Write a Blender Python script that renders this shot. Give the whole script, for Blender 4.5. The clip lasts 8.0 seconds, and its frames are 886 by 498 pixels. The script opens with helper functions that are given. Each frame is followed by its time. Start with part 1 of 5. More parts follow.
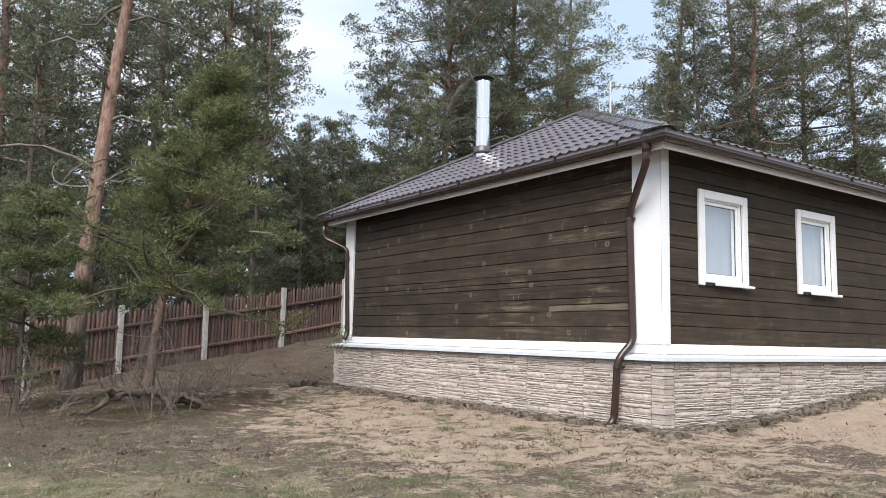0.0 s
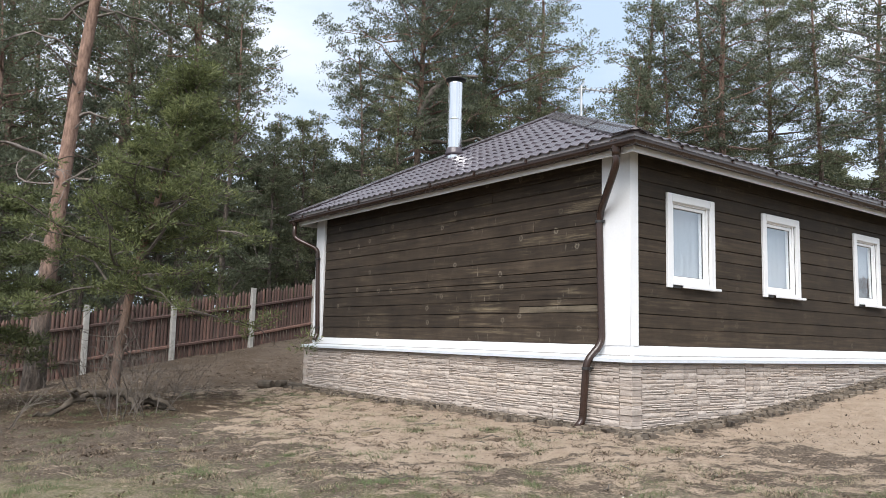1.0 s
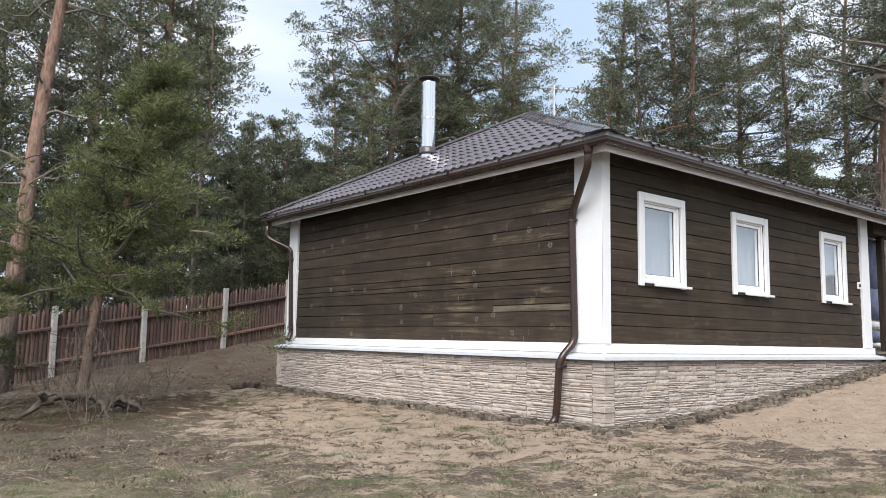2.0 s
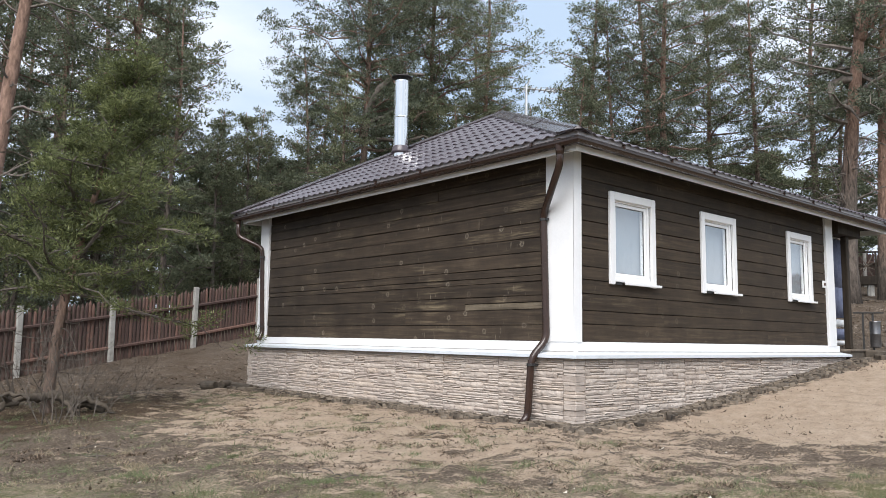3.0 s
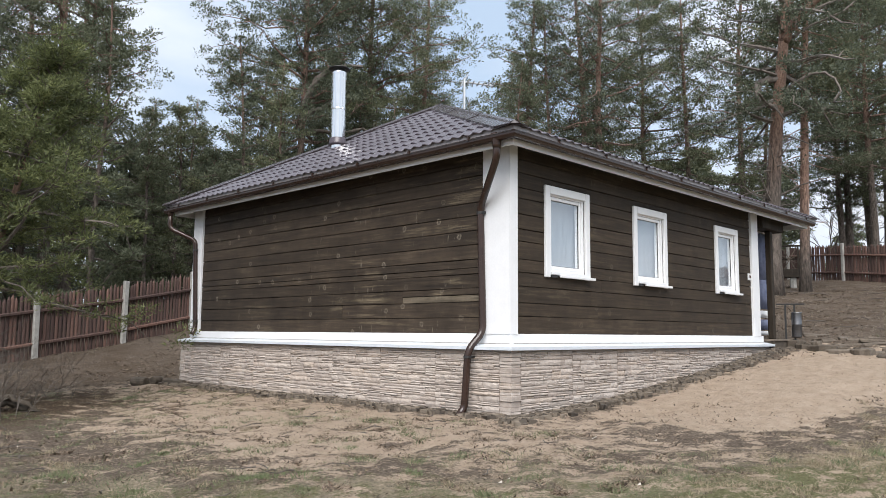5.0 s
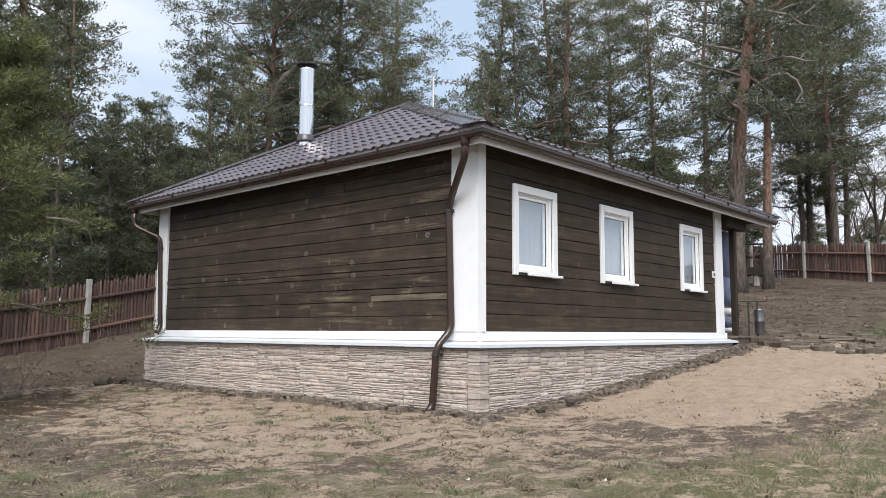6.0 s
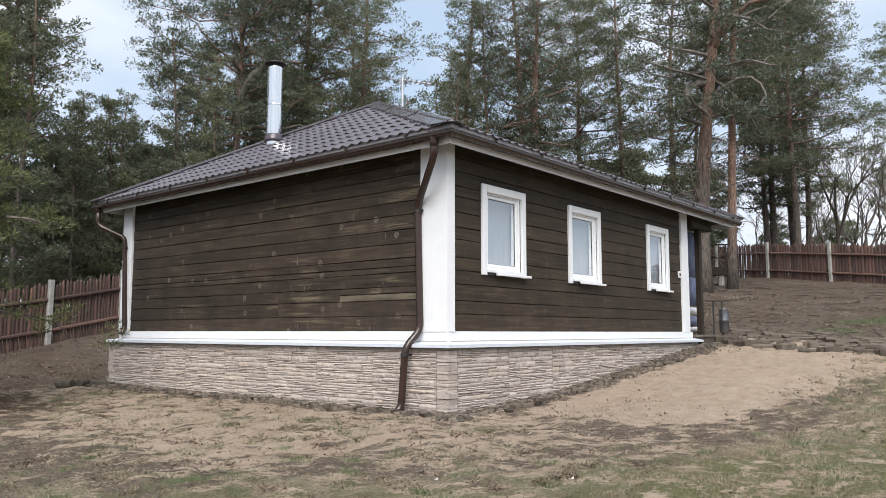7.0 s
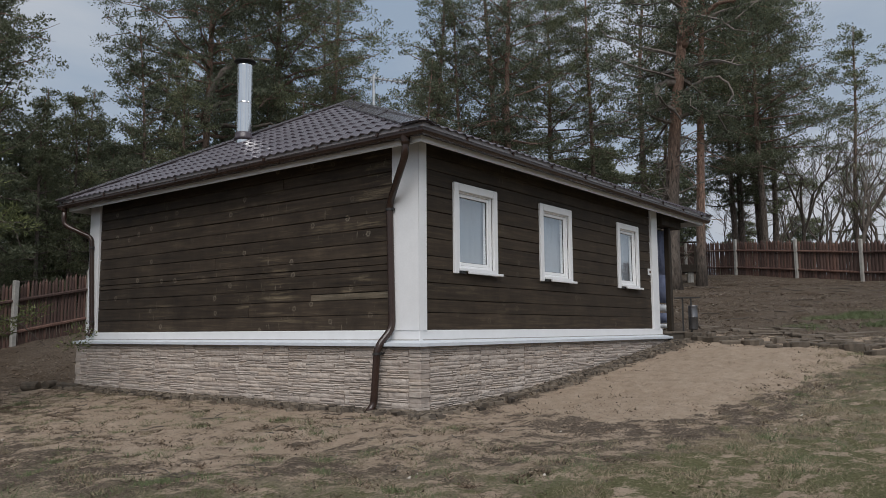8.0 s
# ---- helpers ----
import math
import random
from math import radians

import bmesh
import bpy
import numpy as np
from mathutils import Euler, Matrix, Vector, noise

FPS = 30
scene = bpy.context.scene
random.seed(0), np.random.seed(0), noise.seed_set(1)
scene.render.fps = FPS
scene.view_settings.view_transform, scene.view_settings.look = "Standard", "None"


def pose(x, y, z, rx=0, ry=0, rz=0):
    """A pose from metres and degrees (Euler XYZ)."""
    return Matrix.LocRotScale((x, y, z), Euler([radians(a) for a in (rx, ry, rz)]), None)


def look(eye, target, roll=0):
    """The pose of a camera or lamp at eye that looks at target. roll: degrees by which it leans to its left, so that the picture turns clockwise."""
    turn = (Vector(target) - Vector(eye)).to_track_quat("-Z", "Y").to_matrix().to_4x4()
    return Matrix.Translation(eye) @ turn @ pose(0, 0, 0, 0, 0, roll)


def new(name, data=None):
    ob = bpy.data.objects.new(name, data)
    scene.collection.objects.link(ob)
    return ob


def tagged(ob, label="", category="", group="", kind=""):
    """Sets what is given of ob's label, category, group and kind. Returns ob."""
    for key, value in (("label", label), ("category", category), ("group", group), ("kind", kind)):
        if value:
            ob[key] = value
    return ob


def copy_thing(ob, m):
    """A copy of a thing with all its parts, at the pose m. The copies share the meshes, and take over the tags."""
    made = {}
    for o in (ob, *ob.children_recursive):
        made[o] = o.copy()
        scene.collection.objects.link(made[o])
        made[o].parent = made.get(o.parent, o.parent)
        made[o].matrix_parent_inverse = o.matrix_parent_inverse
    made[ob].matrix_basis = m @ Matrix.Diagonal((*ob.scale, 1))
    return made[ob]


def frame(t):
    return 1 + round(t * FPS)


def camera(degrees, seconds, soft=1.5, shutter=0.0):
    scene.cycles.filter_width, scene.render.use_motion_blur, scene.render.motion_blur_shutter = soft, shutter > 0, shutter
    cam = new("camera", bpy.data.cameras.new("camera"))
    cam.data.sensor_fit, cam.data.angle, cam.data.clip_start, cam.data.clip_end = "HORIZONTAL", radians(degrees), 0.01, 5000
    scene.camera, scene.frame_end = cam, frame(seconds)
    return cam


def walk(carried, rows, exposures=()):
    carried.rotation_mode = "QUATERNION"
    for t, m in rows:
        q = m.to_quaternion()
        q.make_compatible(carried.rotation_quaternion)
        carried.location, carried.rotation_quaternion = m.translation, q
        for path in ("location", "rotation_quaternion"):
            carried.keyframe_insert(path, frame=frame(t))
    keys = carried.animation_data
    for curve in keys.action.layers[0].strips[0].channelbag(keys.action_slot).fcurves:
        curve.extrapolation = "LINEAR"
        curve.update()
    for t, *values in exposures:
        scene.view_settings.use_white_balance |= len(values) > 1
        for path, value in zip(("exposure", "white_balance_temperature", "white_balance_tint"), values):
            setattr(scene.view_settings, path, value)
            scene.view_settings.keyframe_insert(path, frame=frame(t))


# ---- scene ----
# ---------------------------------------------------------------- camera
cam = camera(60.15, 8.0, soft=0.65)
# seconds, yaw, pitch, roll: a pan from nearly one spot
TURNS = [
    (0.0, -35.155, 6.667, -1.305), (0.5, -36.219, 6.756, -1.439), (1.0, -37.312, 6.807, -1.484),
    (1.5, -38.257, 6.816, -1.183), (3.0, -41.204, 6.756, -0.891), (3.5, -42.308, 6.702, -0.586),
    (4.0, -43.451, 6.573, -0.618), (4.5, -44.593, 6.431, -0.557), (6.0, -48.061, 6.176, -0.255),
    (6.5, -49.164, 6.186, -0.106), (7.0, -50.320, 6.198, -0.045), (7.5, -51.283, 6.133, 0.195),
    (8.0, -52.332, 6.090, 0.403),
]
EYE_X, EYE_Y, EYE_Z = -6.759, -5.457, 0.931
BASE = 1.56
FADE = [(t, BASE + d) for t, d in ((0.0, 0.16), (1.5, 0.09), (3.0, 0.05), (4.0, 0.0), (6.8, -0.05), (7.2, -0.12), (7.5, -0.42), (8.0, -1.0))]
walk(cam, [(t, pose(EYE_X + 0.0062 * (t - 1.25), EYE_Y - 0.0068 * (t - 1.45), EYE_Z - 0.0018 * (t - 3.5), 90 + pitch, roll, yaw)) for t, yaw, pitch, roll in TURNS], FADE)

# ---------------------------------------------------------------- light
world = bpy.data.worlds.new("overcast_sky")
scene.world = world
world.use_nodes = True
wn, wl = world.node_tree.nodes, world.node_tree.links
wn.clear()
sky = wn.new("ShaderNodeTexSky")
sky.sky_type, sky.sun_disc = "NISHITA", False
sky.sun_elevation, sky.sun_rotation = radians(49), radians(232)
sky.air_density, sky.dust_density = 1.0, 2.5
coord = wn.new("ShaderNodeTexCoord")
mapping = wn.new("ShaderNodeMapping")
mapping.inputs["Scale"].default_value = (1.0, 1.0, 2.6)
wl.new(coord.outputs["Generated"], mapping.inputs["Vector"])
clouds = wn.new("ShaderNodeTexNoise")
clouds.inputs["Scale"].default_value, clouds.inputs["Detail"].default_value = 2.3, 7
wl.new(mapping.outputs["Vector"], clouds.inputs["Vector"])
cover = wn.new("ShaderNodeValToRGB")
cover.color_ramp.elements[0].position, cover.color_ramp.elements[1].position = 0.36, 0.58
cover.color_ramp.elements[0].color, cover.color_ramp.elements[1].color = (0.78, 0.78, 0.78, 1), (1.0, 1.0, 1.0, 1)
wl.new(clouds.outputs["Fac"], cover.inputs["Fac"])
shade = wn.new("ShaderNodeValToRGB")
shade.color_ramp.elements[0].position, shade.color_ramp.elements[1].position = 0.35, 0.72
shade.color_ramp.elements[0].color, shade.color_ramp.elements[1].color = (4.5, 5.6, 7.0, 1), (6.7, 6.95, 7.5, 1)
wl.new(clouds.outputs["Fac"], shade.inputs["Fac"])
veil = wn.new("ShaderNodeMix")
veil.data_type = "RGBA"
wl.new(cover.outputs["Color"], veil.inputs[0])
wl.new(sky.outputs["Color"], veil.inputs[6])
wl.new(shade.outputs["Color"], veil.inputs[7])
back = wn.new("ShaderNodeBackground")
back.inputs["Strength"].default_value = 0.052
wl.new(veil.outputs[2], back.inputs["Color"])
wl.new(back.outputs[0], wn.new("ShaderNodeOutputWorld").inputs[0])

sun = new("sun", bpy.data.lights.new("sun", "SUN"))
sun.data.energy, sun.data.angle, sun.data.color = 1.82, radians(45), (1.0, 0.965, 0.945)
sun.matrix_world = look((-24, -19, 35), (0, 0, 0))


# ---------------------------------------------------------------- materials
def material(name):
    m = bpy.data.materials.new(name)
    m.use_nodes = True
    return m, m.node_tree.nodes, m.node_tree.links, m.node_tree.nodes["Principled BSDF"]


def noise_node(nodes, links, vec, scale, detail=5, rough=0.55):
    n = nodes.new("ShaderNodeTexNoise")
    n.inputs["Scale"].default_value, n.inputs["Detail"].default_value, n.inputs["Roughness"].default_value = scale, detail, rough
    links.new(vec, n.inputs["Vector"])
    return n.outputs["Fac"]


def ramp(nodes, links, fac, stops):
    r = nodes.new("ShaderNodeValToRGB")
    while len(r.color_ramp.elements) < len(stops):
        r.color_ramp.elements.new(0.5)
    for e, (p, c) in zip(r.color_ramp.elements, stops):
        e.position, e.color = p, (*c, 1) if len(c) == 3 else c
    links.new(fac, r.inputs["Fac"])
    return r.outputs["Color"]


def grey(a):
    return (a, a, a)


def mix(nodes, links, fac, a, b, how="MIX"):
    m = nodes.new("ShaderNodeMix")
    m.data_type, m.blend_type = "RGBA", how
    for sock, val in ((m.inputs[0], fac), (m.inputs[6], a), (m.inputs[7], b)):
        if isinstance(val, (int, float)):
            sock.default_value = val
        elif isinstance(val, tuple):
            sock.default_value = (*val, 1)
        else:
            links.new(val, sock)
    return m.outputs[2]


def maths(nodes, links, how, a, b=0.0):
    m = nodes.new("ShaderNodeMath")
    m.operation = how
    for sock, val in ((m.inputs[0], a), (m.inputs[1], b)):
        if isinstance(val, (int, float)):
            sock.default_value = val
        else:
            links.new(val, sock)
    return m.outputs[0]


def bump(nodes, links, bsdf, height, strength, distance=0.01):
    b = nodes.new("ShaderNodeBump")
    b.inputs["Strength"].default_value, b.inputs["Distance"].default_value = strength, distance
    links.new(height, b.inputs["Height"])
    links.new(b.outputs[0], bsdf.inputs["Normal"])


def stretched(nodes, links, scale, kind="Object"):
    c = nodes.new("ShaderNodeTexCoord")
    m = nodes.new("ShaderNodeMapping")
    m.inputs["Scale"].default_value = scale
    links.new(c.outputs[kind], m.inputs["Vector"])
    return m.outputs["Vector"]


def plain(name, dark, light, rough, scale=8, metal=0.0, bump_by=0.1, stretch=(1, 1, 1)):
    """A surface of two near tones, with coarse and fine variation."""
    m, n, l, b = material(name)
    v = stretched(n, l, stretch)
    coarse, fine = noise_node(n, l, v, scale, 4), noise_node(n, l, v, scale * 9, 5)
    both = maths(n, l, "ADD", maths(n, l, "MULTIPLY", coarse, 0.6), maths(n, l, "MULTIPLY", fine, 0.4))
    l.new(ramp(n, l, both, [(0.34, dark), (0.66, light)]), b.inputs["Base Color"])
    l.new(ramp(n, l, fine, [(0.3, grey(rough * 0.85)), (0.7, grey(min(1, rough * 1.15)))]), b.inputs["Roughness"])
    b.inputs["Metallic"].default_value = metal
    bump(n, l, b, fine, bump_by, 0.004)
    return m


def weathered_wood(name, along, dark, mid, light, wear=0.5):
    """Stained boards with grain along one axis, pale knots, drips and worn streaks; each board has its own tone."""
    m, n, l, b = material(name)
    sx = {"x": (0.7, 14, 14), "y": (14, 0.7, 14), "z": (14, 14, 0.7)}[along]
    v = stretched(n, l, sx)
    info = n.new("ShaderNodeObjectInfo")
    shift = n.new("ShaderNodeVectorMath")
    shift.operation = "MULTIPLY_ADD"
    l.new(info.outputs["Random"], shift.inputs[0])
    shift.inputs[1].default_value = (37, 53, 71)
    l.new(v, shift.inputs[2])
    grain = noise_node(n, l, shift.outputs[0], 2.2, 8, 0.65)
    c = n.new("ShaderNodeTexCoord").outputs["Object"]
    big = noise_node(n, l, c, 2.4, 7, 0.68)
    base = ramp(n, l, grain, [(0.28, dark), (0.55, mid), (0.78, light)])
    tone = ramp(n, l, info.outputs["Random"], [(0.0, grey(0.84)), (1.0, grey(1.18))])
    base = mix(n, l, 1.0, base, tone, "MULTIPLY")
    base = mix(n, l, 0.8, base, ramp(n, l, big, [(0.3, grey(0.55)), (0.7, grey(1.4))]), "MULTIPLY")
    streak = ramp(n, l, noise_node(n, l, shift.outputs[0], 1.0, 6, 0.7), [(0.54, grey(0)), (0.72, grey(1))])
    patch = ramp(n, l, noise_node(n, l, c, 1.7, 3), [(0.44, grey(0)), (0.60, grey(1))])
    weather = n.new("ShaderNodeMapRange")
    weather.inputs["From Min"].default_value, weather.inputs["From Max"].default_value = 5.0, 1.0
    weather.inputs["To Min"].default_value, weather.inputs["To Max"].default_value = 0.35, 1.0
    place = n.new("ShaderNodeSeparateXYZ")
    l.new(c, place.inputs[0])
    l.new(place.outputs["Y" if along == "y" else "X"], weather.inputs["Value"])
    patch = maths(n, l, "MULTIPLY", patch, weather.outputs[0])
    worn = maths(n, l, "MULTIPLY", maths(n, l, "MULTIPLY", streak, patch), wear)
    base = mix(n, l, worn, base, (0.23, 0.185, 0.12))
    # pale knots and thin drips of worn-off stain
    cell = n.new("ShaderNodeTexVoronoi")
    cell.voronoi_dimensions = "2D"
    cell.inputs["Scale"].default_value = 2.9
    axes, flat = n.new("ShaderNodeSeparateXYZ"), n.new("ShaderNodeCombineXYZ")
    l.new(c, axes.inputs[0])
    l.new(axes.outputs["Y" if along == "y" else "X"], flat.inputs[0])
    l.new(axes.outputs["Z"], flat.inputs[1])
    l.new(flat.outputs[0], cell.inputs["Vector"])
    wob = maths(n, l, "ADD", cell.outputs["Distance"], maths(n, l, "MULTIPLY", noise_node(n, l, c, 30, 4, 0.75), 0.20))
    spot = ramp(n, l, wob, [(0.12, grey(0.25)), (0.155, grey(0.12)), (0.18, grey(1)), (0.22, grey(0))])
    pick = n.new("ShaderNodeSeparateColor")
    l.new(cell.outputs["Color"], pick.inputs[0])
    spot = maths(n, l, "MULTIPLY", spot, ramp(n, l, pick.outputs[0], [(0.58, grey(0)), (0.95, grey(0.62))]))
    drip_v = stretched(n, l, (0, 24, 5.5) if along == "y" else (24, 0, 5.5))
    drip = ramp(n, l, noise_node(n, l, drip_v, 1.0, 3), [(0.64, grey(0)), (0.76, grey(0.8))])
    marks = maths(n, l, "MULTIPLY", maths(n, l, "MAXIMUM", spot, maths(n, l, "MULTIPLY", drip, patch)), min(1.0, wear))
    base = mix(n, l, marks, base, (0.29, 0.25, 0.195))
    l.new(base, b.inputs["Base Color"])
    b.inputs["Roughness"].default_value = 0.72
    b.inputs["Specular IOR Level"].default_value = 0.3
    bump(n, l, b, grain, 0.5, 0.004)
    return m


WOOD_A = weathered_wood("brown_stained_boards_along_y", "y", (0.020, 0.0145, 0.010), (0.043, 0.031, 0.021), (0.078, 0.058, 0.039), 1.0)
WOOD_WORN = weathered_wood("bleached_boards_along_y", "y", (0.045, 0.036, 0.025), (0.13, 0.106, 0.075), (0.33, 0.29, 0.225), 1.0)
WOOD_B = weathered_wood("brown_stained_boards_along_x", "x", (0.020, 0.014, 0.008), (0.043, 0.030, 0.019), (0.075, 0.054, 0.034), 0.3)
PORCH_WOOD = weathered_wood("dark_porch_timber", "z", (0.016, 0.012, 0.008), (0.035, 0.026, 0.018), (0.06, 0.045, 0.03), 0.2)
WHITE = plain("white_painted_wood", (0.69, 0.695, 0.70), (0.75, 0.755, 0.76), 0.45, 5, bump_by=0.12)
LEDGE_METAL = plain("pale_blue_white_coated_metal", (0.52, 0.56, 0.60), (0.62, 0.655, 0.69), 0.38, 4, bump_by=0.06)
PVC = plain("white_window_plastic", (0.78, 0.79, 0.80), (0.84, 0.84, 0.84), 0.25, 3, bump_by=0.02)
BROWN_METAL = plain("dark_brown_coated_metal", (0.026, 0.014, 0.010), (0.042, 0.024, 0.018), 0.24, 4, bump_by=0.04)
ROOF_METAL = plain("wine_brown_coated_roof_metal", (0.057, 0.047, 0.055), (0.092, 0.077, 0.088), 0.30, 2, bump_by=0.05)
CAP_METAL = plain("dark_brown_smooth_roof_metal", (0.036, 0.029, 0.032), (0.058, 0.048, 0.052), 0.26, 2, bump_by=0.03)
DRIP_METAL = plain("pale_mauve_coated_metal", (0.20, 0.18, 0.18), (0.30, 0.27, 0.27), 0.35, 5, bump_by=0.03)
STEEL = plain("brushed_stainless_steel", (0.78, 0.78, 0.775), (0.90, 0.90, 0.895), 0.13, 3, 1.0, 0.08, (1, 1, 0.15))
BLACK_METAL = plain("black_metal", (0.012, 0.012, 0.012), (0.03, 0.03, 0.03), 0.45, 6)
# near-black colour stands in for the unlit rooms and roof space
UNLIT_BLACK = plain("near_black_for_unlit_interior", (0.01, 0.01, 0.01), (0.02, 0.018, 0.016), 0.9, 3)
CONCRETE = plain("pale_concrete", (0.22, 0.21, 0.19), (0.40, 0.39, 0.36), 0.9, 6, bump_by=0.4)
LOG_BARK = plain("old_log_bark", (0.035, 0.028, 0.020), (0.11, 0.088, 0.066), 0.95, 9, bump_by=0.8)
LOG_END = plain("grey_sawn_wood", (0.065, 0.052, 0.040), (0.16, 0.13, 0.10), 0.9, 14, bump_by=0.4)
BLUE_CLOTH = plain("slate_blue_cloth", (0.10, 0.12, 0.20), (0.22, 0.24, 0.34), 0.9, 7)
ANTENNA = plain("dull_aluminium", (0.42, 0.42, 0.42), (0.55, 0.55, 0.55), 0.4, 6, 0.9)
CURTAIN = plain("pale_curtain", (0.24, 0.27, 0.30), (0.31, 0.345, 0.38), 0.9, 3, stretch=(8, 8, 0.4))


def stone_material():
    m, n, l, b = material("beige_ledge_stone")
    c = n.new("ShaderNodeTexCoord").outputs["Object"]
    info = n.new("ShaderNodeObjectInfo").outputs["Random"]
    geo = n.new("ShaderNodeNewGeometry").outputs["Random Per Island"]
    each = maths(n, l, "FRACT", maths(n, l, "ADD", info, geo))
    fine, mid = noise_node(n, l, c, 60, 6, 0.7), noise_node(n, l, c, 9, 5)
    base = ramp(n, l, each, [(0.0, (0.37, 0.32, 0.282)), (0.3, (0.43, 0.378, 0.335)), (0.65, (0.49, 0.435, 0.39)), (0.85, (0.465, 0.395, 0.335)), (1.0, (0.395, 0.34, 0.30))])
    base = mix(n, l, 0.7, base, ramp(n, l, mid, [(0.3, (0.78, 0.75, 0.73)), (0.7, (1.14, 1.12, 1.10))]), "MULTIPLY")
    base = mix(n, l, 0.6, base, ramp(n, l, fine, [(0.3, grey(0.7)), (0.7, grey(1.18))]), "MULTIPLY")
    l.new(base, b.inputs["Base Color"])
    b.inputs["Roughness"].default_value = 0.88
    bump(n, l, b, maths(n, l, "ADD", fine, maths(n, l, "MULTIPLY", mid, 1.5)), 0.7, 0.008)
    return m


STONE = stone_material()
MORTAR = plain("dusty_joint", (0.28, 0.245, 0.215), (0.38, 0.335, 0.295), 0.95, 20, bump_by=0.3)


def fence_material():
    m, n, l, b = material("red_brown_fence_stain")
    v = stretched(n, l, (16, 16, 0.9))
    info = n.new("ShaderNodeObjectInfo").outputs["Random"]
    geo = n.new("ShaderNodeNewGeometry").outputs["Random Per Island"]
    each = maths(n, l, "FRACT", maths(n, l, "ADD", info, geo))
    grain = noise_node(n, l, v, 2.5, 7, 0.65)
    base = ramp(n, l, grain, [(0.3, (0.042, 0.024, 0.019)), (0.55, (0.104, 0.059, 0.047)), (0.78, (0.19, 0.128, 0.103))])
    base = mix(n, l, 1.0, base, ramp(n, l, each, [(0.0, (0.6, 0.6, 0.62)), (0.6, (1.0, 1.0, 1.0)), (1.0, (1.5, 1.42, 1.35))]), "MULTIPLY")
    l.new(base, b.inputs["Base Color"])
    b.inputs["Roughness"].default_value = 0.8
    bump(n, l, b, grain, 0.5, 0.006)
    return m


FENCE = fence_material()


def glass_material():
    m, n, l, b = material("window_glass")
    b.inputs["Base Color"].default_value = (0.9, 0.94, 0.96, 1)
    b.inputs["Roughness"].default_value = 0.02
    b.inputs["Transmission Weight"].default_value = 1.0
    b.inputs["IOR"].default_value = 2.3
    return m


GLASS = glass_material()


def bark_material(low_z=6.0, high_z=11.0, orange=1.0):
    """Scots pine: grey plated bark low down, orange flaking bark higher up the stem."""
    m, n, l, b = material("pine_bark")
    c = n.new("ShaderNodeTexCoord").outputs["Object"]
    sep = n.new("ShaderNodeSeparateXYZ")
    l.new(c, sep.inputs[0])
    v = stretched(n, l, (6, 6, 1.6))
    plates, fine = noise_node(n, l, v, 2.6, 6, 0.65), noise_node(n, l, v, 14, 4)
    wave = maths(n, l, "ADD", sep.outputs["Z"], maths(n, l, "MULTIPLY", plates, 3.0))
    high = n.new("ShaderNodeMapRange")
    high.inputs["From Min"].default_value, high.inputs["From Max"].default_value = low_z, high_z
    l.new(wave, high.inputs["Value"])
    low = ramp(n, l, plates, [(0.33, (0.035, 0.028, 0.023)), (0.66, (0.15, 0.122, 0.10))])
    top = ramp(n, l, plates, [(0.33, tuple(orange * k for k in (0.13, 0.078, 0.056))), (0.66, tuple(orange * k for k in (0.33, 0.212, 0.158)))])
    l.new(mix(n, l, high.outputs[0], low, top), b.inputs["Base Color"])
    b.inputs["Roughness"].default_value = 0.92
    bump(n, l, b, maths(n, l, "ADD", plates, maths(n, l, "MULTIPLY", fine, 0.4)), 1.0, 0.05)
    return m


BARK = bark_material(7.0, 12.0, 0.7)
ORANGE_BARK = bark_material(2.5, 5.5)
PALE_LIMB = plain("bleached_dead_wood", (0.085, 0.07, 0.06), (0.22, 0.19, 0.165), 0.9, 5, bump_by=0.5, stretch=(2, 2, 1))
GREY_BARK = plain("grey_brown_bark", (0.04, 0.033, 0.027), (0.14, 0.118, 0.098), 0.95, 6, bump_by=0.8, stretch=(3, 3, 1))


def needle_material(name, dark, mid, light, clump_scale=0.9):
    m, n, l, b = material(name)
    geo = n.new("ShaderNodeNewGeometry").outputs["Random Per Island"]
    info = n.new("ShaderNodeObjectInfo").outputs["Random"]
    c = n.new("ShaderNodeTexCoord").outputs["Object"]
    clump = noise_node(n, l, c, clump_scale, 3)
    k = maths(n, l, "ADD", maths(n, l, "MULTIPLY", geo, 0.45), maths(n, l, "MULTIPLY", clump, 0.55))
    base = ramp(n, l, k, [(0.2, dark), (0.5, mid), (0.8, light)])
    base = mix(n, l, 1.0, base, ramp(n, l, info, [(0.0, (0.8, 0.82, 0.85)), (1.0, (1.2, 1.15, 1.0))]), "MULTIPLY")
    l.new(base, b.inputs["Base Color"])
    b.inputs["Roughness"].default_value = 0.6
    b.inputs["Specular IOR Level"].default_value = 0.35
    # thin needles let some light through
    thin = n.new("ShaderNodeBsdfTranslucent")
    l.new(base, thin.inputs["Color"])
    both = n.new("ShaderNodeMixShader")
    both.inputs[0].default_value = 0.5
    l.new(b.outputs[0], both.inputs[1])
    l.new(thin.outputs[0], both.inputs[2])
    l.new(both.outputs[0], n["Material Output"].inputs["Surface"])
    return m


NEEDLES = needle_material("blue_green_pine_needles", (0.062, 0.074, 0.048), (0.128, 0.146, 0.094), (0.225, 0.242, 0.165))
FRESH_NEEDLES = needle_material("fresh_green_pine_needles", (0.045, 0.055, 0.028), (0.102, 0.122, 0.058), (0.215, 0.245, 0.118), 2.6)


